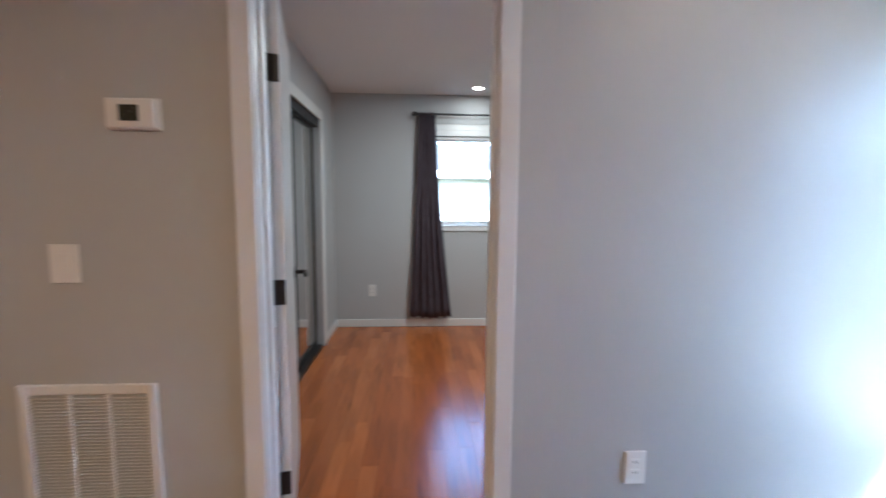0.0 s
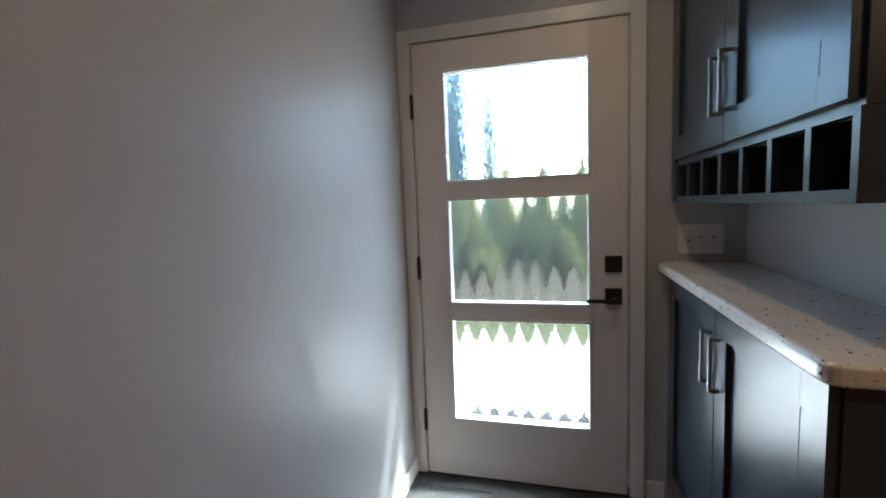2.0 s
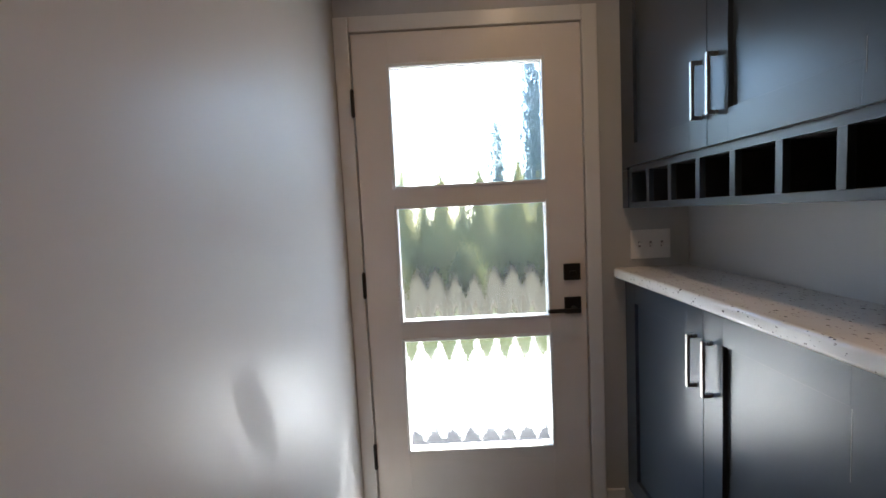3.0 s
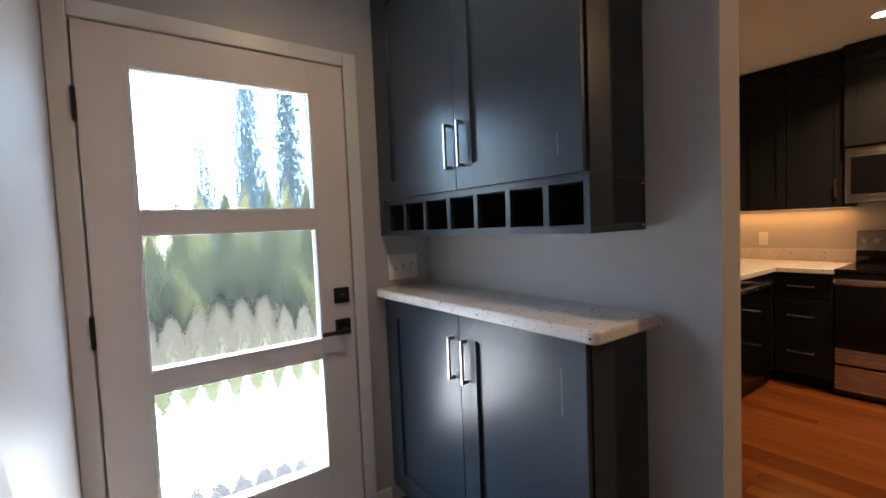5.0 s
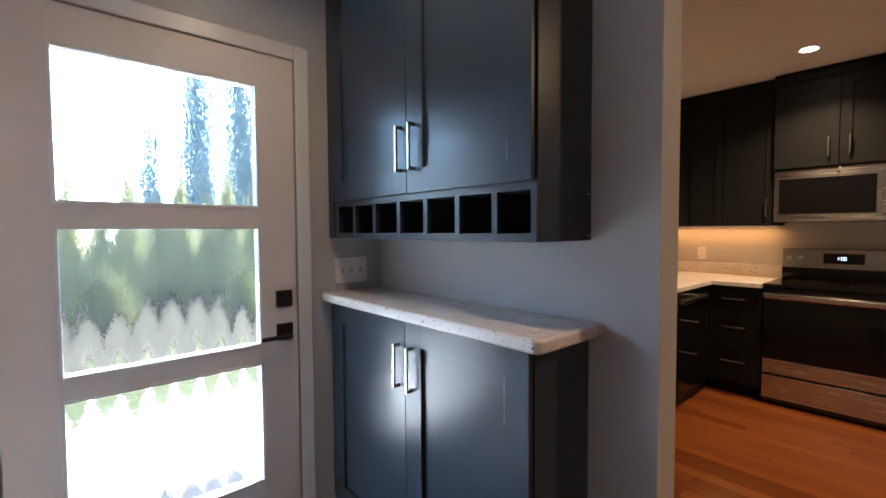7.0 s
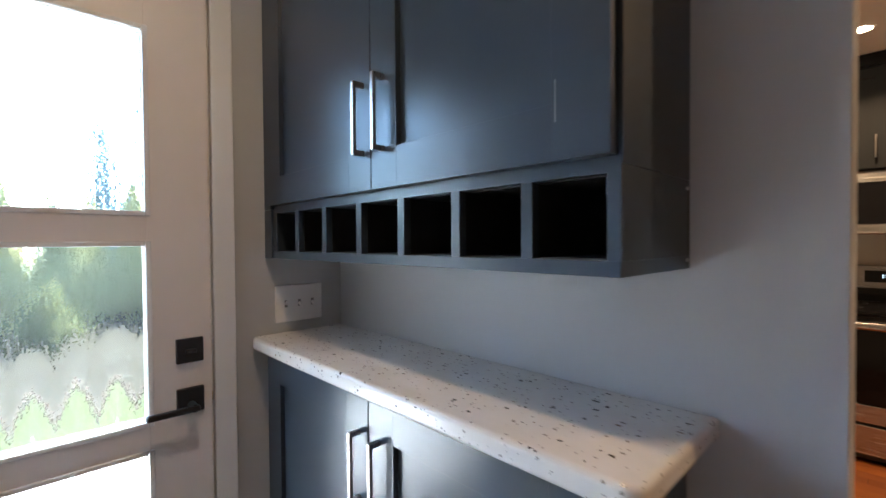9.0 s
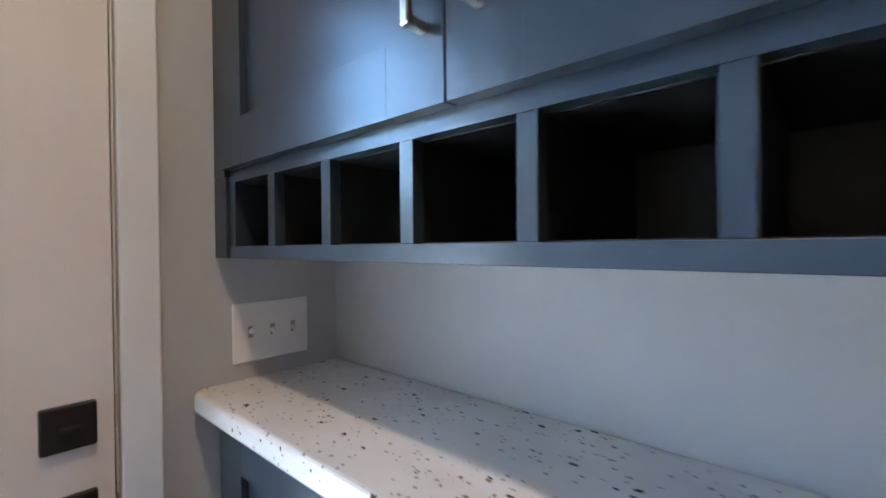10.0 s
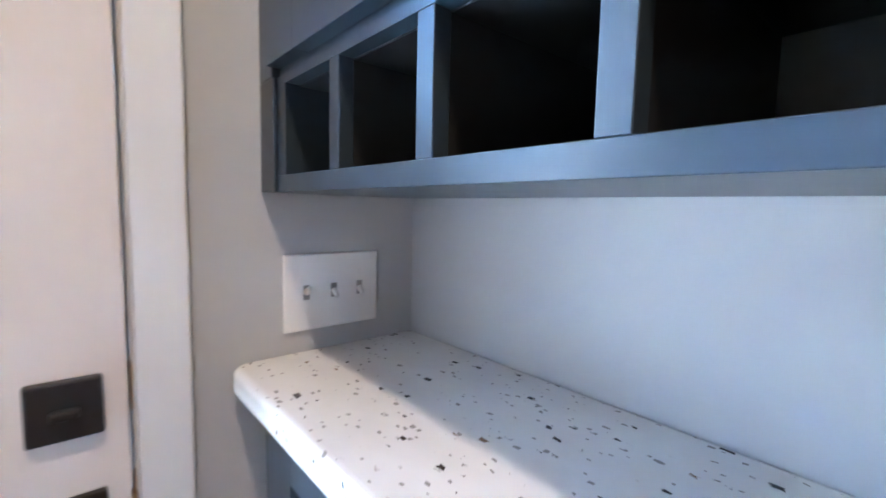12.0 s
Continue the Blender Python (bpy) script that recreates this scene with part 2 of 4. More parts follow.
def leaf_material(name, a, c):
    m, nt, b = base(name)
    geo = nt.nodes.new("ShaderNodeNewGeometry")
    n = noise_node(nt, coords(nt), 3, 3)
    tone = mixed(nt, geo.outputs["Random Per Island"], a, c)
    nt.links.new(mixed(nt, span(nt, n, 0.35, 0.65, 0, 0.5), tone, a), b.inputs["Base Color"])
    b.inputs["Roughness"].default_value = 0.6
    b.inputs["Specular IOR Level"].default_value = 0.25
    # sunlight comes through the thin leaves
    thin = nt.nodes.new("ShaderNodeBsdfTranslucent")
    nt.links.new(b.inputs["Base Color"].links[0].from_socket, thin.inputs["Color"])
    both = nt.nodes.new("ShaderNodeAddShader")
    out = [n for n in nt.nodes if n.type == "OUTPUT_MATERIAL"][0]
    nt.links.new(b.outputs[0], both.inputs[0])
    nt.links.new(thin.outputs[0], both.inputs[1])
    nt.links.new(both.outputs[0], out.inputs["Surface"])
    return m


def ground_material(name, a, c, scale, rough=0.9, speck=0.4):
    m, nt, b = base(name)
    v = coords(nt)
    tone = mixed(nt, span(nt, noise_node(nt, v, scale, 6, 0.65), 0.3, 0.7, 0, 1), a, c)
    nt.links.new(mixed(nt, span(nt, noise_node(nt, v, scale * 22, 3), 0.35, 0.7, 0, speck), tone, a), b.inputs["Base Color"])
    b.inputs["Roughness"].default_value = rough
    b.inputs["Specular IOR Level"].default_value = 0.06
    bump(nt, b, noise_node(nt, v, scale * 22, 4), 0.5, 0.01)
    return m


WALL = paint("grey_wall_paint", (0.474, 0.481, 0.488), 0.43, 0.05, 0.10)
WALL_N = paint("grey_wall_paint_rubbed", (0.474, 0.481, 0.488), 0.43, 0.05, 0.10, patch=((1.265, 0.915), (0.062, 0.13)))
CEIL = paint("white_ceiling_paint", (0.82, 0.81, 0.79), 0.8, 0.03, 0.3)
TRIM = paint("white_trim_paint", (0.73, 0.73, 0.72), 0.30, 0.04, 0.05, coarse=4)
DOORP = paint("primed_door_paint", (0.74, 0.69, 0.645), 0.36, 0.05, 0.06, coarse=5)
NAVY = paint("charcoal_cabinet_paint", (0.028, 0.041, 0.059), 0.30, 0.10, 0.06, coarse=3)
# charcoal copy, darkened and dulled to hold down light on the kitchen cabinets
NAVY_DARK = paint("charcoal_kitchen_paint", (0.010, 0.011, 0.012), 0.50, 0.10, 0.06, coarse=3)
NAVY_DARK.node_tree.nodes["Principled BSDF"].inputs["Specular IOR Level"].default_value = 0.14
PLASTIC = plain("white_plastic", (0.78, 0.77, 0.75), 0.35, 0.03)
SLOT = plain("dark_slot", (0.03, 0.03, 0.03), 0.6)
SLOT_PALE = plain("pale_slot", (0.30, 0.29, 0.28), 0.6)
BLACK = plain("black_hardware", (0.012, 0.012, 0.013), 0.38)
NICKEL = metal("brushed_nickel", (0.50, 0.47, 0.44), 0.30, (6, 6, 0.4))
KNOB = metal("polished_knob_steel", (0.88, 0.86, 0.83), 0.24)
PEWTER = metal("dull_pewter", (0.26, 0.25, 0.24), 0.34)
# cubby charcoal painted near-black, to put the shade of the openings into colour
SHADE_LINER = paint("cubby_shade", (0.012, 0.013, 0.015), 0.50, 0.10, 0.06, coarse=3)
STEEL = metal("brushed_steel", (0.56, 0.55, 0.53), 0.22, (0.05, 1, 1.2))
# rolled steel: the brushing runs across, so lights draw out into upright bands
STEEL_NODES = STEEL.node_tree
grain_way = STEEL_NODES.nodes.new("ShaderNodeTangent")
grain_way.direction_type, grain_way.axis = "RADIAL", "X"
STEEL_NODES.links.new(grain_way.outputs[0], STEEL_NODES.nodes["Principled BSDF"].inputs["Tangent"])
STEEL_NODES.nodes["Principled BSDF"].inputs["Anisotropic"].default_value = 0.75
BLACKGLASS = plain("black_glass", (0.006, 0.006, 0.007), 0.08, 0.05)
BLACKGLASS.node_tree.nodes["Principled BSDF"].inputs["Specular IOR Level"].default_value = 0.35
BRASS = metal("worn_brass", (0.55, 0.40, 0.22), 0.4)
QUARTZ = quartz_material()
SLATE = slate_material()
GROUT = plain("dark_grout", (0.07, 0.07, 0.07), 0.9)
# one oak: darkened for kitchen and hall, brightened for bedroom, to even out light
OAK_X_DIM = boards_material("oak_boards_across", "x", (0.270, 0.084, 0.016), (0.140, 0.038, 0.008))
OAK_Y_LIT = boards_material("oak_boards_along", "y", (0.470, 0.158, 0.038), (0.310, 0.088, 0.020))
SUBFLOOR = plain("floor_joint", (0.09, 0.035, 0.015), 0.7)
RAIN = rain_glass_material()
CLEAR = clear_glass_material()
CLOTH = ground_material("curtain_cloth", (0.092, 0.072, 0.088), (0.130, 0.106, 0.124), 8, 0.9)
SEAL = plain("rubber_seal", (0.03, 0.03, 0.03), 0.7)
LED = glow("lamp_diffuser", (1.0, 0.70, 0.42), 3)
LED_STRIP = glow("strip_diffuser", (1.0, 0.5, 0.2), 0.03)
LED_W = glow("lamp_diffuser_bedroom", (1.0, 0.85, 0.65), 1.4)
CLOCK = glow("clock_digits", (0.75, 0.9, 1.0), 0.10)
CONCRETE = ground_material("pale_concrete", (0.66, 0.65, 0.62), (0.74, 0.73, 0.71), 1.2, 0.85, 0.25)
LAWN = ground_material("lawn", (0.015, 0.018, 0.006), (0.025, 0.028, 0.010), 0.9)
MULCH = ground_material("bark_mulch", (0.0095, 0.0085, 0.0045), (0.019, 0.017, 0.0095), 3)
BARK = ground_material("bark", (0.06, 0.045, 0.035), (0.12, 0.09, 0.07), 6)
LEAF = leaf_material("cedar_leaves", (0.110, 0.108, 0.046), (0.160, 0.156, 0.072))
# paler and bluer than the hedge: distance haze mixed into the leaf colour
LEAF_HAZED = leaf_material("tall_cedar_leaves", (0.085, 0.112, 0.108), (0.140, 0.176, 0.170))
LEAF_B = leaf_material("shrub_leaves", (0.040, 0.044, 0.018), (0.070, 0.075, 0.030))
SIDING = paint("cream_siding_paint", (0.82, 0.73, 0.60), 0.5, 0.03)
SHINGLE = ground_material("grey_shingles", (0.030, 0.029, 0.029), (0.062, 0.060, 0.059), 5)
MIRROR = metal("mirror_silver", (0.86, 0.88, 0.88), 0.03)
MIRROR.node_tree.nodes["Principled BSDF"].inputs["Roughness"].default_value = 0.0
for l in list(MIRROR.node_tree.nodes["Principled BSDF"].inputs["Roughness"].links):
    MIRROR.node_tree.links.remove(l)


# ---- large structure ----
def wall(name, material, axis, a0, a1, c0, c1, holes=(), top=HC, label="", bottom=0.0):
    bm = bmesh.new()

    def put(p0, p1, q0, q1):
        if p1 - p0 > 1e-4 and q1 - q0 > 1e-4:
            if axis == "x":
                bm_box(bm, p0, p1, c0, c1, q0, q1)
            else:
                bm_box(bm, c0, c1, p0, p1, q0, q1)
    at = a0
    for h0, h1, z0, zt in sorted(holes):
        put(at, h0, bottom, top)
        put(h0, h1, bottom, z0)
        put(h0, h1, zt, top)
        at = h1
    put(at, a1, bottom, top)
    return setting(name, bm, material, label or "smooth satin grey painted wall", "wall")


HOLE_Y0, HOLE_Y1 = DY0 - 0.0245, DY1 + 0.024
wall("wall_east", WALL, "y", YK - 0.12, YN + 0.12, XE, XE + 0.15, [(HOLE_Y0, HOLE_Y1, 0, 2.068)])
wall("wall_north", WALL_N, "x", XW, XE, YN, YN + 0.12, [(DOORL - 0.02, DOORR + 0.02, 0, 2.05)], label="satin grey wall with a dull rubbed spot")
wall("wall_stub", WALL, "x", XO, XE, YS2, YS)
wall("wall_south", WALL, "x", XW, XE, YK - 0.12, YK)
wall("wall_west", WALL, "y", YK - 0.12, YN + 0.12, XW - 0.12, XW)
wall("wall_bedroom_far", WALL, "x", XB0 - 0.75, XB1, YB, YB + 0.15, [(0.30, 1.06, 1.075, 1.99)], top=HB + 0.02)
wall("wall_bedroom_closet", WALL, "y", YN + 0.12, YB, XB0 - 0.11, XB0, [(2.55, 4.24, 0, 2.03)], top=HB + 0.02)
wall("wall_closet_back", WALL, "y", YN + 0.12, YB, XB0 - 0.75, XB0 - 0.65, top=HB + 0.02)
wall("wall_bedroom_east", WALL, "y", YN + 0.12, YB + 0.15, XB1, XB1 + 0.15, top=HB + 0.02)
wall("wall_bedroom_south", WALL, "x", XE, XB1 + 0.15, YN, YN + 0.12, top=HC)
setting("ceiling", fresh((XW - 0.12, XE + 0.15, YK - 0.12, YN + 0.12, HC, HC + 0.1)), CEIL, "flat white painted ceiling", "ceiling")
setting("ceiling_bedroom", fresh((XB0 - 0.75, XB1 + 0.15, YN + 0.12, YB + 0.15, HB, HB + 0.1)), CEIL, "flat white painted bedroom ceiling", "ceiling")
setting("subfloor", fresh((XW - 0.12, XB1 + 0.15, YK - 0.12, YB + 0.15, -0.16, -0.012)), SUBFLOOR, "dark floor bed under the boards", "floor")
floor_kitchen = setting("floor_kitchen", fresh((XW, XE, YK, YS2, -0.012, -0.005), (XW, 0.46, YS2, YN, -0.012, -0.005)), SUBFLOOR, "reddish oak board kitchen floor", "floor")
floor_bedroom = setting("floor_bedroom", fresh((XB0 - 0.65, XB1, YN, YB, -0.0115, -0.005)), SUBFLOOR, "glossy reddish oak bedroom floor", "floor")
floor_entry = setting("floor_entry", fresh((0.46, XE + 0.002, YS2, YN, -0.0118, -0.004)), GROUT, "dark slate tile entry floor with pale scuffs", "floor")


def skirting(name, boxes):
    return setting(name, fresh(*boxes, r=0.003, seg=1), TRIM, "white painted baseboard", "baseboard")


BT, BH = 0.013, 0.08
skirting("baseboard_north", [(DOORR + 0.075, XE, YN - BT, YN - 0.0003, 0.001, BH)])
skirting("baseboard_north_west", [(XW, DOORL - 0.075, YN - BT, YN - 0.0003, 0.001, BH)])
skirting("baseboard_east", [(XE - BT, XE - 0.0003, 0.565, DY0 - 0.075, 0.001, BH)])
skirting("baseboard_stub", [(XO + 0.002, 1.05, YS + 0.0003, YS + BT, 0.001, BH)])
skirting("baseboard_bedroom", [(XB0 + 0.001, XB1, YB - BT, YB - 0.0003, 0.001, BH), (XB0 + 0.0003, XB0 + BT, 4.33, YB - BT - 0.001, 0.001, BH)])
skirting("baseboard_bedroom_south", [(DOORR + 0.075, XB1, YN + 0.1203, YN + 0.12 + BT, 0.001, BH)])


def casing(name, axis, a0, a1, face, out, top, w=0.064, t=0.017, label="white painted door casing"):
    """Two uprights and a head round an opening, on the wall face, standing proud on the side that out names."""
    bm = bmesh.new()
    c0, c1 = sorted((face + out * 0.0004, face + out * t))
    for p0, p1, q0, q1 in ((a0 - w, a0, 0.002, top + w), (a1, a1 + w, 0.002, top + w), (a0 + 0.0005, a1 - 0.0005, top, top + w)):
        if axis == "x":
            bm_box(bm, p0, p1, c0, c1, q0, q1, r=0.004)
        else:
            bm_box(bm, c0, c1, p0, p1, q0, q1, r=0.004)
    return setting(name, bm, TRIM, label, "trim")


casing("trim_front_door", "y", DY0 - 0.009, DY1 + 0.008, XE, -1, 2.052, w=0.061, t=0.023)
casing("trim_bedroom_door", "x", DOORL - 0.004, DOORR + 0.004, YN, -1, 2.035)
casing("trim_bedroom_door_inner", "x", DOORL - 0.004, DOORR + 0.004, YN + 0.12, 1, 2.035)
casing("trim_closet", "y", 2.56, 4.23, XB0, 1, 2.02, w=0.085)

# jambs
bm = fresh((XE - 0.0005, XE + 0.15, HOLE_Y0 + 0.0005, HOLE_Y0 + 0.018, 0.03, 2.066), (XE - 0.0005, XE + 0.15, HOLE_Y1 - 0.018, HOLE_Y1 - 0.0005, 0.03, 2.066),
           (XE - 0.0005, XE + 0.15, HOLE_Y0 + 0.018, HOLE_Y1 - 0.018, 2.048, 2.066), (DX + 0.046, DX + 0.075, HOLE_Y1 - 0.032, HOLE_Y1 - 0.018, 0.03, 2.05), (DX + 0.046, DX + 0.075, HOLE_Y0 + 0.018, HOLE_Y0 + 0.0305, 0.03, 2.05),
           (DX + 0.046, DX + 0.075, HOLE_Y0 + 0.03, HOLE_Y1 - 0.03, 2.030, 2.05))
setting("jamb_front_door", bm, TRIM, "white painted front door jamb", "trim")
bm = fresh((DOORL - 0.0195, DOORL, YN + 0.0005, YN + 0.1195, 0.001, 2.05), (DOORR, DOORR + 0.0195, YN + 0.0005, YN + 0.1195, 0.001, 2.05),
           (DOORL, DOORR, YN + 0.0005, YN + 0.1195, 2.03, 2.0495), (DOORL, DOORL + 0.011, YN + 0.045, YN + 0.08, 0.001, 2.03),
           (DOORR - 0.011, DOORR, YN + 0.045, YN + 0.08, 0.001, 2.03), (DOORL + 0.011, DOORR - 0.011, YN + 0.045, YN + 0.08, 2.019, 2.03))
setting("jamb_bedroom_door", bm, TRIM, "white painted bedroom door jamb", "trim")
setting("threshold_front_door", fresh((XE - 0.02, XE + 0.17, HOLE_Y0, HOLE_Y1, -0.002, 0.009), (XE + 0.05, XE + 0.17, HOLE_Y0, HOLE_Y1, 0.009, 0.028), r=0.002, seg=1), SEAL, "dark metal door threshold", "threshold")

# ---- front door ----
door = thing("front_door", (DX, DY1, 0.012), "closed white front door with three patterned glass panes", "door")
GY0, GY1 = 0.872, 1.489
PANES = ((0.300, 0.785), (0.866, 1.343), (1.428, 1.912))
bm = bmesh.new()
for b in ((DX, DX + 0.045, DY0, GY0, 0.012, 2.042), (DX, DX + 0.045, GY1, DY1, 0.012, 2.042)):
    bm_box(bm, *b, r=0.0008, seg=1)
for b in ((DX + 0.0006, DX + 0.0445, GY0, GY1, 0.012, PANES[0][0]), (DX + 0.0006, DX + 0.0445, GY0, GY1, PANES[0][1], PANES[1][0]),
          (DX + 0.0006, DX + 0.0445, GY0, GY1, PANES[1][1], PANES[2][0]), (DX + 0.0006, DX + 0.0445, GY0, GY1, PANES[2][1], 2.042)):
    bm_box(bm, *b)
part("door_slab", bm, DOORP, door, "white painted slab")
for z0, z1 in PANES:
    bm = bmesh.new()
    for s0, s1 in ((DX - 0.004, DX + 0.008), (DX + 0.037, DX + 0.049)):
        w = 0.009
        for y0, y1, q0, q1 in ((GY0 - w, GY0 + 0.004, z0 - w, z1 + w), (GY1 - 0.004, GY1 + w, z0 - w, z1 + w), (GY0 + 0.004, GY1 - 0.004, z0 - w, z0 + 0.004), (GY0 + 0.004, GY1 - 0.004, z1 - 0.004, z1 + w)):
            bm_box(bm, s0, s1, y0, y1, q0, q1, r=0.002, seg=1)
    bead = part("glazing_bead", bm, TRIM, door, "white glazing bead")
    pane = link("pane", fresh((-0.005, 0.005, -(GY1 - GY0) / 2 + 0.001, (GY1 - GY0) / 2 - 0.001, -(z1 - z0) / 2 + 0.001, (z1 - z0) / 2 - 0.001)), RAIN)
    pane.parent = door
    pane.location = (0.022, (GY0 + GY1) / 2 - DY1, (z0 + z1) / 2 - 0.012)
    pane.visible_shadow = False
    tagged(pane, "ribbed rain-pattern glass pane")
for z in (1.772, 1.03, 0.285):
    bm = bmesh.new()
    bm_cyl(bm, (DX - 0.007, DY1 + 0.006, z - 0.05), (DX - 0.007, DY1 + 0.006, z + 0.05), 0.0075, n=16)
    bm_cyl(bm, (DX - 0.007, DY1 + 0.006, z + 0.05), (DX - 0.007, DY1 + 0.006, z + 0.056), 0.005, n=12)
    bm_cyl(bm, (DX - 0.007, DY1 + 0.006, z - 0.056), (DX - 0.007, DY1 + 0.006, z - 0.05), 0.005, n=12)
    bm_box(bm, DX - 0.002, DX + 0.03, DY1 + 0.0005, DY1 + 0.003, z - 0.05, z + 0.05)
    part("hinge", bm, BLACK, door, "black butt hinge", smooth=False)
dead = part("deadbolt", fresh((DX - 0.014, DX - 0.0003, 0.743, 0.811, 1.013, 1.081), r=0.003), BLACK, door, "square black deadbolt plate")
bm = bmesh.new()
bm_box(bm, DX - 0.030, DX - 0.014, 0.764, 0.790, 1.042, 1.052, r=0.003)
part("thumb_turn", bm, BLACK, dead)
rose = part("lever_rose", fresh((DX - 0.014, DX - 0.0003, 0.743, 0.811, 0.872, 0.942), r=0.003), BLACK, door, "square black lever rose")
bm = bmesh.new()
bm_cyl(bm, (DX - 0.014, 0.777, 0.895), (DX - 0.055, 0.777, 0.895), 0.011)
bm_box(bm, DX - 0.062, DX - 0.046, 0.765, 0.890, 0.887, 0.903, r=0.004)
part("lever", bm, BLACK, rose)
bm = bmesh.new()
bm_box(bm, DX + 0.012, DX + 0.030, DY0 - 0.007, DY0 - 0.0003, 0.885, 0.912, r=0.003)
part("latch_bolt", bm, BRASS, door, "worn brass latch bolt")
for z in (0.90, 1.047):
    strike = setting("strike_plate", fresh((XE - 0.0025, XE + 0.030, HOLE_Y0 + 0.0181, HOLE_Y0 + 0.0195, z - 0.028, z + 0.028)), BRASS, "small worn brass strike plate", "strike plate")
    tagged(strike, kind="")


# ---- wall plates ----
def plate(name, at, normal, w, h, label, category, toggles=0, sockets=0, rocker=False):
    """A plastic plate on a wall; normal is 'S' (faces -y), 'N' (+y) or 'W' (-x)."""
    t = thing(name, at, label, category)
    turn = {"S": 0.0, "N": 180.0, "W": -90.0}[normal]
    m = pose(*at, 0, 0, turn)

    def put(nm, bm, material, parent, lab=""):
        bm.transform(m)
        return part(nm, bm, material, parent, lab)
    body = put("cover_plate", fresh((-w / 2, w / 2, -0.0065, -0.0004, -h / 2, h / 2), r=0.0025), PLASTIC, t)
    for i in range(toggles):
        x = (i - (toggles - 1) / 2) * 0.0465
        put("slot", fresh((x - 0.005, x + 0.005, -0.0069, -0.0064, -0.0115, 0.0115)), SLOT_PALE, t)
        bm = bmesh.new()
        tip = -0.009 if i == 0 else 0.009
        bm_cyl(bm, (x, -0.006, 0.0), (x, -0.019, -tip), 0.0052, 0.0036, n=8)
        put("toggle", bm, PLASTIC, t)
        for z in (-0.030, 0.030):
            bm = bmesh.new()
            bm_cyl(bm, (x, -0.0064, z), (x, -0.0076, z), 0.0028, n=10)
            put("screw", bm, PLASTIC, t)
    for i in range(sockets):
        z = (i - (sockets - 1) / 2) * 0.039
        face = put("socket_face", fresh((-0.017, 0.017, -0.0085, -0.006, z - 0.014, z + 0.014), r=0.001, seg=1), PLASTIC, t)
        for sx in (-0.007, 0.006):
            put("slot", fresh((sx - 0.0012, sx + 0.0012, -0.0089, -0.0084, z - 0.002, z + 0.007)), SLOT, face)
    if rocker:
        put("rocker", fresh((-0.0165, 0.0165, -0.0078, -0.006, -0.033, 0.033), r=0.0008), PLASTIC, t)
    return t


plate("light_switch", (XE, 0.440, 1.144), "W", 0.165, 0.121, "white three-toggle switch plate above the worktop", "light switch", toggles=3)
plate("wall_outlet", (0.906, YN, 0.381), "S", 0.076, 0.122, "white duplex outlet low on grey wall", "outlet", sockets=2)
plate("wall_switch", (-0.957, YN, 1.106), "S", 0.088, 0.122, "white wall switch plate below the thermostat", "light switch", rocker=True)
plate("wall_outlet", (-0.339, YB, 0.388), "S", 0.074, 0.122, "white outlet on the bedroom far wall", "outlet", sockets=2)
plate("wall_outlet", (1.87, YK, 1.095), "N", 0.070, 0.118, "white outlet above the kitchen backsplash", "outlet", sockets=2)

th = thing("thermostat", (-0.72, YN, 1.564), "white square thermostat with a dark screen", "thermostat")
part("back_plate", fresh((-0.800, -0.640, YN - 0.008, YN - 0.0004, 1.516, 1.612), r=0.003), PLASTIC, th)
part("housing", fresh((-0.792, -0.648, YN - 0.026, YN - 0.0075, 1.520, 1.608), r=0.005), PLASTIC, th)
part("screen", fresh((-0.752, -0.694, YN - 0.0268, YN - 0.0255, 1.541, 1.589)), plain("thermostat_screen", (0.035, 0.04, 0.032), 0.25), th, "dark grey screen")

gr = thing("return_air_grille", (-0.915, YN, 0.07), "white louvred return air grille on grey wall", "air vent")
VX0, VX1, VZ0, VZ1 = -1.132, -0.700, 0.10, 0.716
bm = bmesh.new()
for b in ((VX0, VX0 + 0.034, VZ0, VZ1), (VX1 - 0.034, VX1, VZ0, VZ1), (VX0 + 0.034, VX1 - 0.034, VZ0, VZ0 + 0.034), (VX0 + 0.034, VX1 - 0.034, VZ1 - 0.034, VZ1)):
    bm_box(bm, b[0], b[1], YN - 0.012, YN - 0.0004, b[2], b[3], r=0.003, seg=1)
part("frame", bm, TRIM, gr)
part("backing", fresh((VX0 + 0.034, VX1 - 0.034, YN - 0.002, YN - 0.0006, VZ0 + 0.034, VZ1 - 0.034)), plain("vent_dark", (0.42, 0.42, 0.41), 0.8), gr)
for i in range(2):
    x = VX0 + 0.034 + (i + 1) * (VX1 - VX0 - 0.068) / 3
    part("divider", fresh((x - 0.006, x + 0.006, YN - 0.011, YN - 0.002, VZ0 + 0.034, VZ1 - 0.034)), TRIM, gr)
bm = bmesh.new()
z = VZ0 + 0.040
while z < VZ1 - 0.040:
    mm = Matrix.Translation(((VX0 + VX1) / 2, YN - 0.0065, z)) @ Euler((radians(38), 0, 0)).to_matrix().to_4x4() @ Matrix.Diagonal((VX1 - VX0 - 0.07, 0.0016, 0.0115, 1))
    bmesh.ops.create_cube(bm, size=1, matrix=mm)
    z += 0.0112
part("louvres", bm, TRIM, gr)


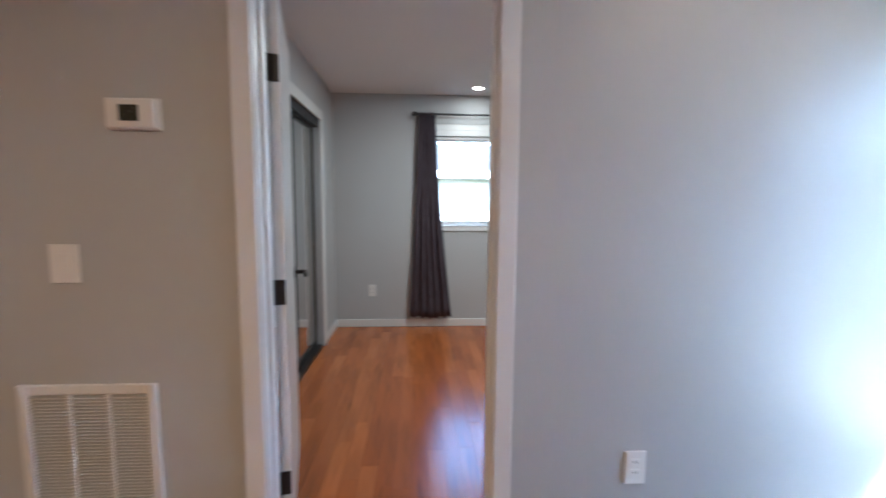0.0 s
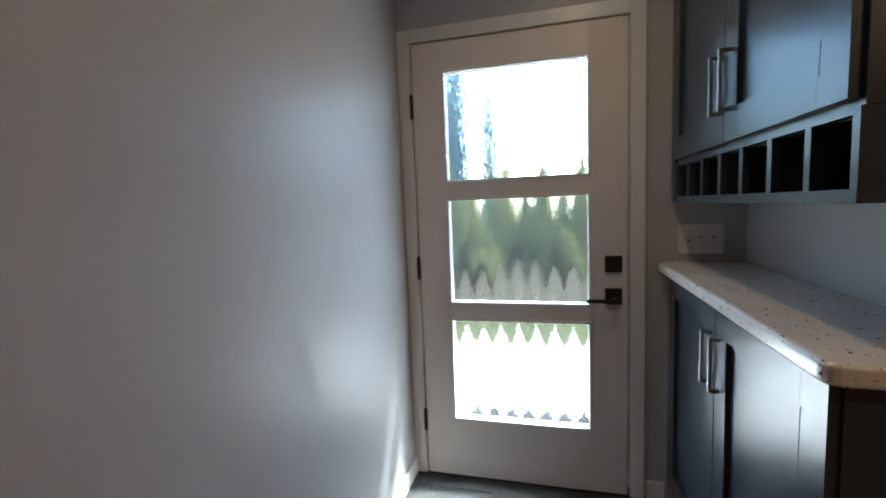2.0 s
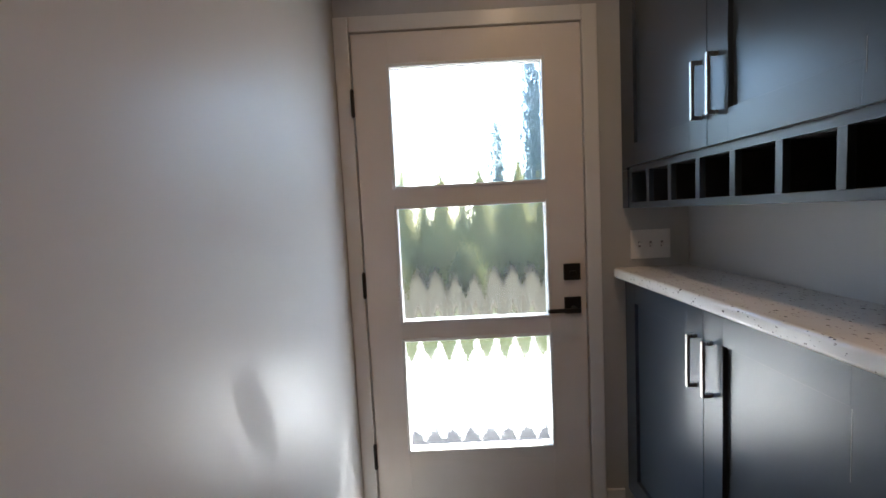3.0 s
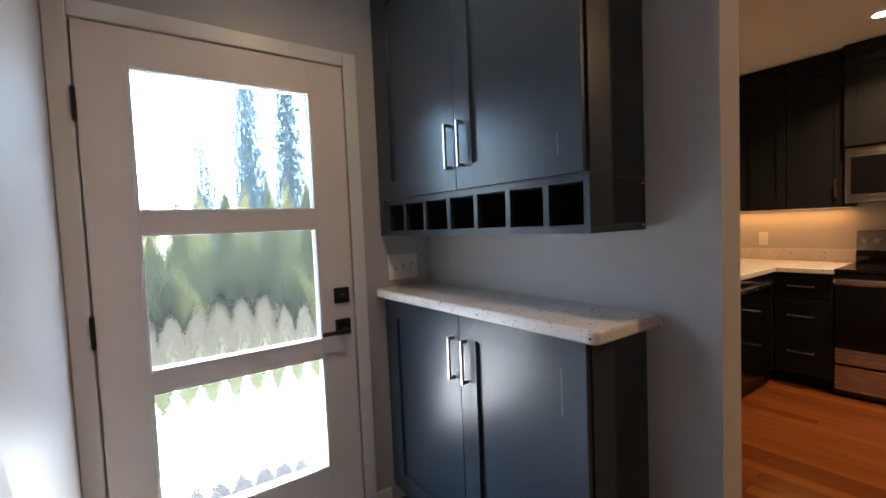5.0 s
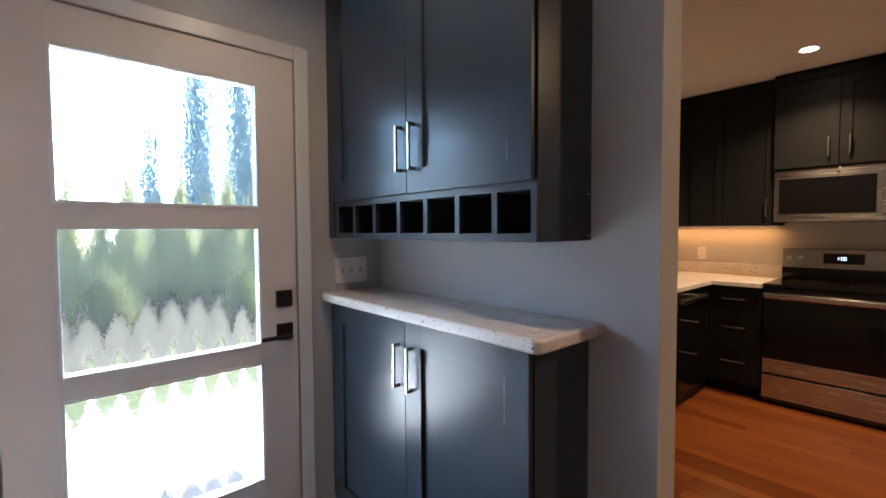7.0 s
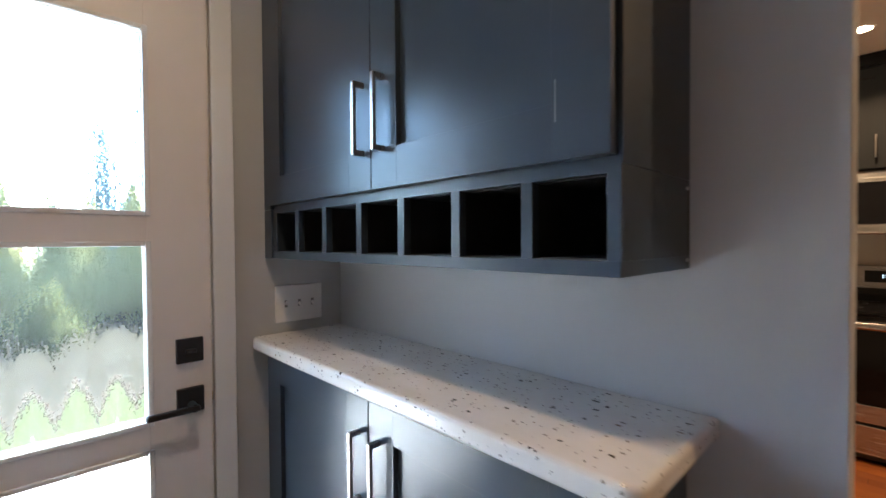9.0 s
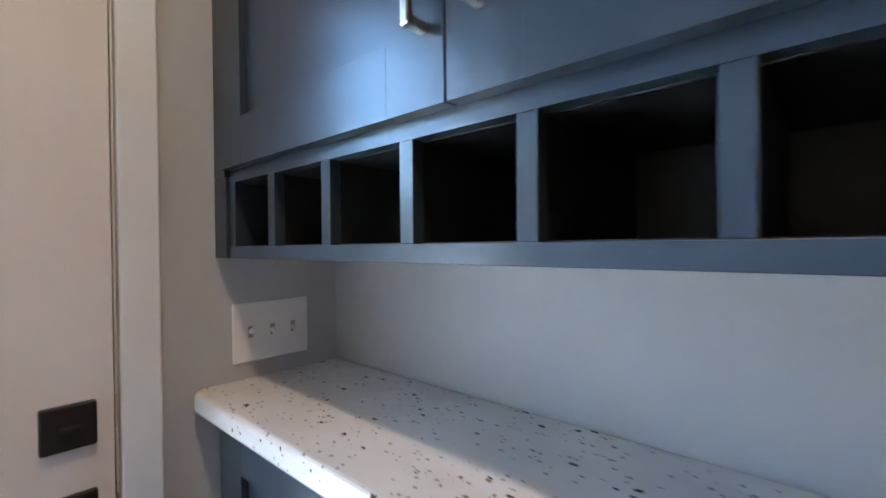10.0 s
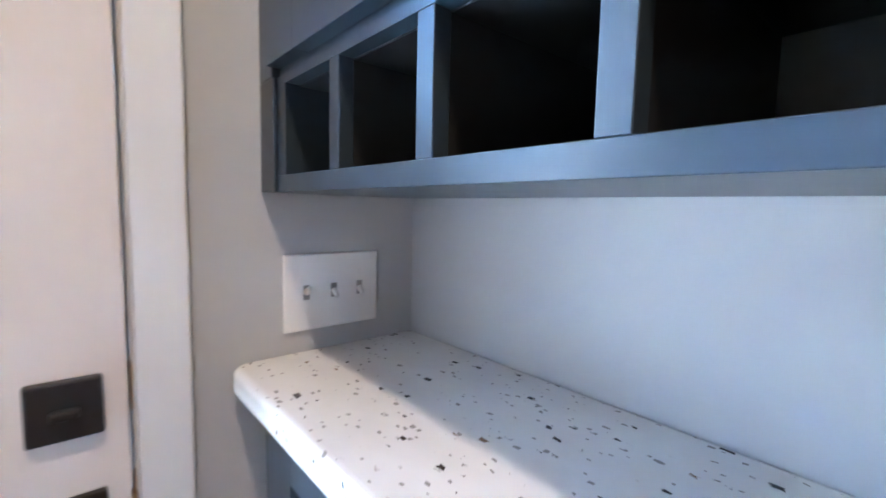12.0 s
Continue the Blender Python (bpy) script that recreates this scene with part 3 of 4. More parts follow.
# ---- cabinets ----
def bar_handle(x, y, z0, z1, parent, name="handle", along="z", out=1, label="brushed nickel bar pull", finish=None):
    """A square bar pull standing off a face at y (or lying along x)."""
    bm = bmesh.new()
    r, so = 0.0055, 0.030
    if along == "z":
        bm_box(bm, x - r, x + r, *sorted((y + out * (so - 0.009), y + out * so)), z0, z1, r=0.0015, seg=1)
        for z in (z0, z1 - 0.011):
            bm_box(bm, x - r, x + r, *sorted((y + out * 0.0003, y + out * (so - 0.004))), z, z + 0.011, r=0.001, seg=1)
    else:
        bm_box(bm, z0, z1, *sorted((y + out * (so - 0.009), y + out * so)), x - r, x + r, r=0.0015, seg=1)
        for q in (z0, z1 - 0.011):
            bm_box(bm, q, q + 0.011, *sorted((y + out * 0.0003, y + out * (so - 0.004))), x - r, x + r, r=0.001, seg=1)
    return part(name, bm, finish or NICKEL, parent, label)


def shaker(name, x0, x1, y0, y1, z0, z1, parent, material, stile=0.088, rail=0.082, front=1):
    """A shaker door facing +y or -y: four frame members round a panel set back 9 mm."""
    bm = bmesh.new()
    for b in ((x0, x0 + stile, z0, z1), (x1 - stile, x1, z0, z1), (x0 + stile, x1 - stile, z0, z0 + rail), (x0 + stile, x1 - stile, z1 - rail, z1)):
        bm_box(bm, b[0], b[1], y0, y1, b[2], b[3], r=0.0003, seg=1)
    d = part(name, bm, material, parent, "shaker frame door")
    p0, p1 = (y0 + 0.001, y1 - 0.013) if front > 0 else (y0 + 0.013, y1 - 0.001)
    part("door_panel", fresh((x0 + stile - 0.004, x1 - stile + 0.004, p0, p1, z0 + rail - 0.004, z1 - rail + 0.004)), material, d)
    return d


CX0, CX1 = 1.056, XE - 0.001
UY, LY = 0.540, 0.545
up = thing("wall_cabinet", ((CX0 + CX1) / 2, YS, 1.448), "charcoal shaker wall cabinet over the worktop", "cabinet")
part("body", fresh((CX0, CX1, YS + 0.0005, UY, 1.4485, 2.40)), NAVY, up)
part("filler_strip", fresh((2.161, CX1, UY + 0.0004, UY + 0.011, 1.4485, 2.40), r=0.0008, seg=1), NAVY, up, "charcoal filler strip against the wall")
for x0, x1, hx in ((1.6035, 2.158, 1.630), (CX0 + 0.008, 1.6005, 1.556)):
    d = shaker("cabinet_door", x0, x1, UY + 0.0004, UY + 0.020, 1.460, 2.39, up, NAVY)
    bar_handle(hx, UY + 0.020, 1.536, 1.696, d)
# row of seven open bottle cubbies
cub = thing("bottle_cubby", ((CX0 + CX1) / 2, YS, 1.297), "charcoal cubby shelf with seven square openings", "shelf")
CZ0, CZ1, OZ0, OZ1 = 1.297, 1.448, 1.319, 1.436
CY = UY + 0.006
part("bottom_board", fresh((CX0, CX1, YS + 0.0005, CY, CZ0, OZ0), r=0.0008, seg=1), NAVY, cub)
part("top_board", fresh((CX0, CX1, YS + 0.0005, CY, OZ1, CZ1 - 0.0005)), NAVY, cub)
# back, added floor and top sheets, and dividers carry painted recess shade
part("back_board", fresh((CX0, CX1, YS + 0.0006, YS + 0.008, OZ0, OZ1)), SHADE_LINER, cub, "back board with the recess shade painted in")
part("floor_liner", fresh((CX0 + 0.019, 2.128, YS + 0.008, CY - 0.019, OZ0, OZ0 + 0.0015)), SHADE_LINER, cub, "thin added sheet painted as recess shade")
part("top_liner", fresh((CX0 + 0.019, 2.128, YS + 0.008, CY - 0.019, OZ1 - 0.0015, OZ1)), SHADE_LINER, cub, "thin added sheet painted as recess shade")
part("end_panel", fresh((CX0, CX0 + 0.019, YS + 0.008, CY, OZ0, OZ1)), NAVY, cub)
part("end_panel", fresh((2.128, CX1, YS + 0.008, CY, OZ0, OZ1)), NAVY, cub)
part("filler_strip", fresh((2.156, CX1, CY + 0.0003, CY + 0.005, CZ0, CZ1 - 0.0005), r=0.0008, seg=1), NAVY, cub, "charcoal filler strip against the wall")
for x in (1.194, 1.349, 1.507, 1.664, 1.826, 1.982):
    dv = part("divider", fresh((x + 0.001, x + 0.021, YS + 0.008, CY - 0.0185, OZ0 + 0.0015, OZ1 - 0.0015)), SHADE_LINER, cub, "divider with the recess shade painted in")
    part("face_strip", fresh((x, x + 0.022, CY - 0.018, CY - 0.0004, OZ0, OZ1), r=0.0008, seg=1), NAVY, dv, "charcoal painted face strip")
for z in (1.312, 1.434):
    bm = bmesh.new()
    bm_cyl(bm, (CX0 - 0.0012, YS + 0.014, z), (CX0 + 0.001, YS + 0.014, z), 0.0035, n=10)
    part("screw_cap", bm, PLASTIC, cub, "small pale screw cap")

lo = thing("base_cabinet", ((CX0 + CX1) / 2, YS, 0.0), "charcoal shaker base cabinet with two doors", "cabinet")
part("body", fresh((CX0 + 0.004, CX1, YS + 0.0005, LY, 0.10, 1.012)), NAVY, lo)
part("plinth", fresh((CX0 + 0.004, CX1, YS + 0.001, LY - 0.06, 0.001, 0.10)), NAVY, lo)
for x0, x1, hx in ((1.6165, 2.163, 1.650), (CX0 + 0.010, 1.6135, 1.573)):
    d = shaker("cabinet_door", x0, x1, LY + 0.0004, LY + 0.020, 0.108, 1.006, lo, NAVY)
    bar_handle(hx, LY + 0.020, 0.762, 0.922, d)
# pale slivers painted as highlights along the door frame edges
for name, x, y, z0, z1 in (("scratch", 1.150, LY + 0.0207, 0.783, 0.922), ("scratch", 1.145, UY + 0.0207, 1.515, 1.575)):
    owner = lo if z1 < 1.1 else up
    part(name, fresh((x - 0.0006, x + 0.0006, y - 0.0005, y, z0, z1)), plain("pale_edge_glint", (0.30, 0.31, 0.32), 0.6), owner, "fine pale line painted as an edge highlight")


def worktop(name, corners, z0, z1, label, edge=0.006):
    bm = bmesh.new()
    pts = []
    for (x, y, rad, ang) in corners:
        n = 6 if rad else 1
        for k in range(n):
            a = radians(ang + (90 * k / (n - 1) if n > 1 else 0))
            pts.append((x + rad * math.cos(a), y + rad * math.sin(a)))
    vs = [bm.verts.new((x, y, z0)) for x, y in pts]
    f = bm.faces.new(vs)
    up_f = bmesh.ops.extrude_face_region(bm, geom=[f])
    bmesh.ops.translate(bm, vec=(0, 0, z1 - z0), verts=[v for v in up_f["geom"] if isinstance(v, bmesh.types.BMVert)])
    bmesh.ops.recalc_face_normals(bm, faces=bm.faces)
    hor = [e for e in bm.edges if abs(e.verts[0].co.z - e.verts[1].co.z) < 1e-6]
    bmesh.ops.bevel(bm, geom=hor, offset=edge, segments=4, affect="EDGES", profile=0.5)
    return tagged(link(name, bm, QUARTZ), label, "worktop")


worktop("entry_worktop", ((1.010, YS + 0.0006, 0, 0), (XE - 0.0006, YS + 0.0006, 0, 0), (XE - 0.030, 0.573, 0.028, 0), (1.038, 0.568, 0.028, 90)), 1.0125, 1.052, "speckled white quartz worktop on the base cabinet", edge=0.010)


# ---- recessed lights ----
def pot_light(at, material, power, color, label, spread=180):
    x, y, z = at
    t = thing("recessed_light", at, label, "ceiling light")
    bm = bmesh.new()
    bmesh.ops.create_circle(bm, cap_ends=False, segments=40, radius=0.062)
    ring = list(bm.edges)
    ex = bmesh.ops.extrude_edge_only(bm, edges=ring)
    inner = [v for v in ex["geom"] if isinstance(v, bmesh.types.BMVert)]
    for v in inner:
        v.co = Vector((v.co.x * 0.76, v.co.y * 0.76, v.co.z - 0.004))
    ex = bmesh.ops.extrude_edge_only(bm, edges=[e for e in bm.edges if all(w in inner for w in e.verts)])
    for v in (w for w in ex["geom"] if isinstance(w, bmesh.types.BMVert)):
        v.co.z += 0.003
    bm.transform(Matrix.Translation((x, y, z - 0.0005)))
    part("trim_ring", bm, TRIM, t)
    bm = bmesh.new()
    bmesh.ops.create_circle(bm, cap_ends=True, segments=40, radius=0.047)
    bm.transform(Matrix.Translation((x, y, z - 0.0022)))
    part("lens", bm, material, t, "glowing warm lens")
    beam = lamp("downlight", (x, y, z - 0.012), (x, y, 0), 0.12, power, color)
    beam.data.spread = radians(spread)


pot_light((1.35, 0.90, HC), LED, 0.15, WARM, "lit warm recessed light in entry ceiling", 155)
pot_light((0.965, -2.25, HC), LED, 0.9, WARM, "lit warm recessed light in kitchen ceiling", 125)
pot_light((-0.60, -0.90, HC), LED, 1.35, WARM, "lit warm recessed light in kitchen ceiling", 170)
pot_light((0.715, 4.57, HB), LED_W, 0.03, SOFT, "lit recessed light near the bedroom window")
pot_light((0.735, 3.577, HB), LED_W, 0.9, SOFT, "lit recessed light in bedroom ceiling")


# ---- bedroom ----
bd = thing("bedroom_door", (DOORL + 0.002, YN + 0.124, 0.01), "open white bedroom door with black hardware", "door", turn=103.0)
bdm = pose(DOORL + 0.002, YN + 0.124, 0.0, 0, 0, 103.0)


def on_door(name, bm, material, parent, label=""):
    bm.transform(bdm)
    return part(name, bm, material, parent, label)


# local x runs along the slab from its hinges, local -y is the face towards the room
on_door("door_slab", fresh((0.004, 0.735, -0.035, 0.0, 0.010, 2.022), r=0.0015, seg=1), TRIM, bd)
for z in (1.75, 0.985, 0.27):
    bm = bmesh.new()
    bm_cyl(bm, (-0.001, 0.007, z - 0.045), (-0.001, 0.007, z + 0.045), 0.007, n=14)
    bm_box(bm, 0.0018, 0.0046, -0.0345, 0.004, z - 0.045, z + 0.045)
    on_door("hinge", bm, BLACK, bd, "black butt hinge")
    leaf = fresh((DOORL + 0.0003, DOORL + 0.0022, YN + 0.0805, YN + 0.1215, z - 0.045, z + 0.045))
    tagged(setting("hinge_leaf", leaf, BLACK, "black hinge leaf on white jamb", "hinge"), kind="")
bm = bmesh.new()
bm_cyl(bm, (0.675, -0.035, 0.955), (0.675, -0.045, 0.955), 0.031, n=28)
rz = on_door("rose", bm, BLACK, bd)
bm = bmesh.new()
bm_cyl(bm, (0.675, -0.045, 0.955), (0.675, -0.087, 0.955), 0.010, n=16)
bm_box(bm, 0.560, 0.688, -0.097, -0.081, 0.946, 0.964, r=0.004)
on_door("lever", bm, BLACK, rz)

cl = thing("mirrored_closet_door", (XB0 - 0.03, 3.40, 0.0), "sliding mirrored closet doors in black frames", "closet door")
part("top_track", fresh((XB0 - 0.085, XB0 - 0.006, 2.552, 4.236, 1.955, 2.028)), BLACK, cl, "black top track")
part("floor_track", fresh((XB0 - 0.085, XB0 - 0.006, 2.552, 4.236, 0.001, 0.014)), BLACK, cl, "black floor track")
for y0, y1, x in ((2.555, 3.50, XB0 - 0.030), (3.42, 4.232, XB0 - 0.065)):
    bm = bmesh.new()
    w = 0.022
    for a0, a1, q0, q1 in ((y0, y0 + w, 0.015, 1.954), (y1 - w, y1, 0.015, 1.954), (y0 + w, y1 - w, 0.015, 0.015 + 0.04), (y0 + w, y1 - w, 1.954 - w, 1.954)):
        bm_box(bm, x - 0.012, x + 0.012, a0, a1, q0, q1)
    leafd = part("sliding_panel", bm, BLACK, cl, "black metal frame")
    part("mirror", fresh((x - 0.003, x + 0.003, y0 + w - 0.002, y1 - w + 0.002, 0.053, 1.934)), MIRROR, leafd, "mirror glass")

win = thing("bedroom_window", (0.68, YB + 0.06, 1.06), "white framed slider window with bright daylight", "window")
WX0, WX1, WZ0, WZ1 = 0.302, 1.058, 1.078, 1.988


def ring_frame(bm, x0, x1, y0, y1, z0, z1, w, r=0.002):
    for b in ((x0, x0 + w, z0, z1), (x1 - w, x1, z0, z1), (x0 + w, x1 - w, z0, z0 + w), (x0 + w, x1 - w, z1 - w, z1)):
        bm_box(bm, b[0], b[1], y0, y1, b[2], b[3], r=r, seg=1)


bm = bmesh.new()
ring_frame(bm, WX0, WX1, YB + 0.06, YB + 0.13, WZ0, WZ1, 0.022)
fr = part("window_frame", bm, TRIM, win)
bm = bmesh.new()
ring_frame(bm, WX0 + 0.023, WX1 - 0.023, YB + 0.085, YB + 0.115, WZ0 + 0.023, WZ1 - 0.023, 0.020)
sash = part("sash", bm, TRIM, win)
pn = part("pane", fresh((WX0 + 0.044, WX1 - 0.044, YB + 0.098, YB + 0.102, WZ0 + 0.044, WZ1 - 0.044)), CLEAR, sash, "clear glass")
pn.visible_shadow = False
bm = bmesh.new()
bm_box(bm, 0.80, 0.92, YB + 0.070, YB + 0.086, WZ0 + 0.024, WZ0 + 0.036, r=0.002, seg=1)
part("latch", bm, plain("grey_latch", (0.3, 0.3, 0.3), 0.5), sash)
bm = bmesh.new()
ring_frame(bm, WX0 - 0.06, WX1 + 0.06, YB - 0.016, YB - 0.0005, WZ0 - 0.06, WZ1 + 0.12, 0.059)
bm_box(bm, WX0, WX1, YB - 0.016, YB - 0.0005, WZ1 + 0.001, WZ1 + 0.061, r=0.002, seg=1)
part("window_trim", bm, TRIM, win)
part("window_sill", fresh((WX0, WX1, YB - 0.02, YB + 0.06, WZ0 - 0.012, WZ0 - 0.0005), r=0.002, seg=1), TRIM, win)
bm = bmesh.new()
bm_box(bm, WX0 + 0.01, WX1 - 0.01, YB + 0.01, YB + 0.055, WZ1 - 0.035, WZ1 - 0.002, r=0.003, seg=1)
bm_box(bm, WX0 + 0.012, WX1 - 0.012, YB + 0.025, YB + 0.04, WZ1 - 0.046, WZ1 - 0.036, r=0.002, seg=1)
part("raised_blind", bm, TRIM, win, "blind drawn up to the head")

rod = thing("curtain_rod", (0.75, YB - 0.09, 2.19), "black metal curtain rod on brackets", "curtain rod")
bm = bmesh.new()
bm_cyl(bm, (0.115, YB - 0.09, 2.19), (1.42, YB - 0.09, 2.185), 0.010, n=16)
part("rod", bm, BLACK, rod)
for x in (0.105, 1.43):
    bm = bmesh.new()
    bmesh.ops.create_uvsphere(bm, u_segments=16, v_segments=10, radius=0.026)
    bm.transform(Matrix.Translation((x, YB - 0.09, 2.19)) @ Matrix.Diagonal((1.15, 1, 1, 1)))
    part("finial", bm, BLACK, rod, smooth=True)
for x in (0.17, 1.36):
    part("bracket", fresh((x - 0.008, x + 0.008, YB - 0.085, YB - 0.0005, 2.165, 2.18), (x - 0.012, x + 0.012, YB - 0.006, YB - 0.0004, 2.14, 2.22)), BLACK, rod)


def curtain(tx0, tx1, bx0, bx1, label):
    """A hanging cloth in soft folds, bunched at the rod and swung aside at the hem."""
    t = thing("curtain", ((tx0 + tx1) / 2, YB - 0.09, 2.2), label, "curtain", "bedroom curtains")
    bm = bmesh.new()
    nu, nv = 72, 26
    sheets = []
    for off in (-0.0015, 0.0015):
        rows = []
        for j in range(nv + 1):
            f = j / nv
            z = 2.205 - f * (2.205 - 0.115)
            ease = f ** 1.25
            x0, x1 = tx0 + (bx0 - tx0) * ease, tx1 + (bx1 - tx1) * ease
            row = []
            for i in range(nu + 1):
                u = i / nu
                fold = math.sin(u * 2 * math.pi * 5.5 + 0.6 * math.sin(f * 3)) * (0.030 + 0.008 * f) + 0.010 * math.sin(u * 23 + f * 4)
                x = x0 + (x1 - x0) * (u + 0.018 * math.sin(u * 34 + f * 5))
                row.append(bm.verts.new((x, YB - 0.085 + fold + off, z + 0.008 * math.sin(u * 9) * f)))
            rows.append(row)
        for j in range(nv):
            for i in range(nu):
                q = (rows[j][i], rows[j][i + 1], rows[j + 1][i + 1], rows[j + 1][i])
                bm.faces.new(q if off < 0 else q[::-1])
        sheets.append(rows)
    a, b = sheets
    for i in range(nu):
        bm.faces.new((a[0][i], b[0][i], b[0][i + 1], a[0][i + 1]))
        bm.faces.new((a[nv][i + 1], b[nv][i + 1], b[nv][i], a[nv][i]))
    part("cloth", bm, CLOTH, t, smooth=True)
    for i in range(5):
        x = tx0 + (tx1 - tx0) * (i + 0.5) / 5
        bm = bmesh.new()
        bmesh.ops.create_cone(bm, segments=20, radius1=0.021, radius2=0.021, depth=0.006, cap_ends=False)
        bm.transform(Matrix.Translation((x, YB - 0.09, 2.19)) @ Euler((0, radians(90), 0)).to_matrix().to_4x4())
        part("grommet", bm, BLACK, t)
    return t


curtain(0.14, 0.31, 0.05, 0.48, "dusky grey curtain hanging in loose folds")
curtain(1.08, 1.24, 1.02, 1.36, "dusky grey curtain hanging in loose folds")

# ---- kitchen ----
RX0, RX1, RY = 0.477, 1.238, -2.50
rg = thing("range", ((RX0 + RX1) / 2, YK, 0.0), "stainless steel electric range with black glass top", "range")
part("body", fresh((RX0, RX1, YK + 0.002, RY - 0.03, 0.02, 0.895)), BLACK, rg)
part("cooktop", fresh((RX0, RX1, YK + 0.05, RY + 0.005, 0.896, 0.914), r=0.003), BLACKGLASS, rg, "black glass cooktop")
for x, y, r in ((0.67, -2.68, 0.10), (1.05, -2.68, 0.085), (0.67, -2.93, 0.08), (1.05, -2.93, 0.10)):
    bm = bmesh.new()
    bmesh.ops.create_circle(bm, cap_ends=False, segments=36, radius=r)
    ex = bmesh.ops.extrude_edge_only(bm, edges=list(bm.edges))
    for v in (w for w in ex["geom"] if isinstance(w, bmesh.types.BMVert)):
        v.co *= 0.975
    bm.transform(Matrix.Translation((x, y, 0.9146)))
    part("burner_ring", bm, plain("burner_mark", (0.12, 0.12, 0.12), 0.4), rg)
dr = part("oven_door", fresh((RX0 + 0.004, RX1 - 0.004, RY - 0.029, RY, 0.355, 0.885), r=0.004), BLACKGLASS, rg, "black glass oven door")
bm = bmesh.new()
bm_box(bm, RX0 + 0.006, RX1 - 0.006, RY + 0.026, RY + 0.054, 0.806, 0.850, r=0.012)
for x in (RX0 + 0.05, RX1 - 0.07):
    bm_box(bm, x, x + 0.02, RY + 0.0005, RY + 0.034, 0.818, 0.836)
part("oven_handle", bm, STEEL, dr, "brushed steel handle")
part("lower_trim", fresh((RX0 + 0.004, RX1 - 0.004, RY - 0.029, RY + 0.001, 0.245, 0.352), r=0.003), STEEL, rg, "brushed steel trim")
part("storage_drawer", fresh((RX0 + 0.004, RX1 - 0.004, RY - 0.029, RY + 0.001, 0.055, 0.228), r=0.003), STEEL, rg, "brushed steel drawer front")
bg = part("backguard", fresh((RX0, RX1, YK + 0.003, YK + 0.055, 0.915, 1.16), r=0.004), STEEL, rg, "brushed steel control panel")
part("backguard_base", fresh((RX0 + 0.001, RX1 - 0.001, YK + 0.055, YK + 0.06, 0.915, 1.005)), BLACKGLASS, rg)
part("display", fresh((0.735, 0.975, YK + 0.0552, YK + 0.058, 1.045, 1.125)), BLACKGLASS, bg, "black clock display")
DY = YK + 0.0581


def digit_box(*bars):
    return fresh(*[(x0, x1, DY, DY + 0.0005, z0, z1) for x0, x1, z0, z1 in bars])


part("digit", digit_box((0.884, 0.887, 1.074, 1.100)), CLOCK, bg)
part("colon", digit_box((0.876, 0.879, 1.080, 1.083), (0.876, 0.879, 1.091, 1.094)), CLOCK, bg)
for x in (0.856, 0.838):
    part("digit", digit_box((x, x + 0.014, 1.074, 1.077), (x, x + 0.014, 1.097, 1.100), (x, x + 0.003, 1.077, 1.097), (x + 0.011, x + 0.014, 1.077, 1.097)), CLOCK, bg)
for x in (1.185, 1.115, 0.60, 0.53):
    bm = bmesh.new()
    bm_cyl(bm, (x, YK + 0.055, 1.085), (x, YK + 0.085, 1.085), 0.024, 0.020, n=24)
    bm_box(bm, x - 0.003, x + 0.003, YK + 0.080, YK + 0.092, 1.068, 1.102, r=0.001, seg=1)
    part("knob", bm, KNOB, bg, "pale steel control knob")

mw = thing("microwave", ((RX0 + RX1) / 2, YK, 1.372), "stainless over-the-range microwave with dark window", "microwave")
MY = -2.75
part("body", fresh((RX0 + 0.001, RX1 - 0.001, YK + 0.002, MY - 0.03, 1.372, 1.775)), BLACK, mw)
md = part("door", fresh((RX0 + 0.002, RX1 - 0.002, MY - 0.0295, MY, 1.374, 1.773), r=0.004), STEEL, mw, "brushed steel door")
part("window", fresh((0.66, RX1 - 0.034, MY + 0.0003, MY + 0.003, 1.437, 1.702), r=0.001, seg=1), BLACKGLASS, md, "dark window")
part("control_panel", fresh((RX0 + 0.01, 0.585, MY + 0.0003, MY + 0.003, 1.40, 1.75)), BLACKGLASS, md)
bm = bmesh.new()
bm_box(bm, 0.605, 0.628, MY + 0.026, MY + 0.046, 1.42, 1.73, r=0.006)
for z in (1.43, 1.70):
    bm_box(bm, 0.608, 0.625, MY + 0.0005, MY + 0.030, z, z + 0.018)
part("handle", bm, STEEL, md)
bm = bmesh.new()
bm_cyl(bm, (0.86, MY + 0.0003, 1.735), (0.86, MY + 0.0015, 1.735), 0.012, n=20)
part("badge", bm, NICKEL, md, "small round badge")


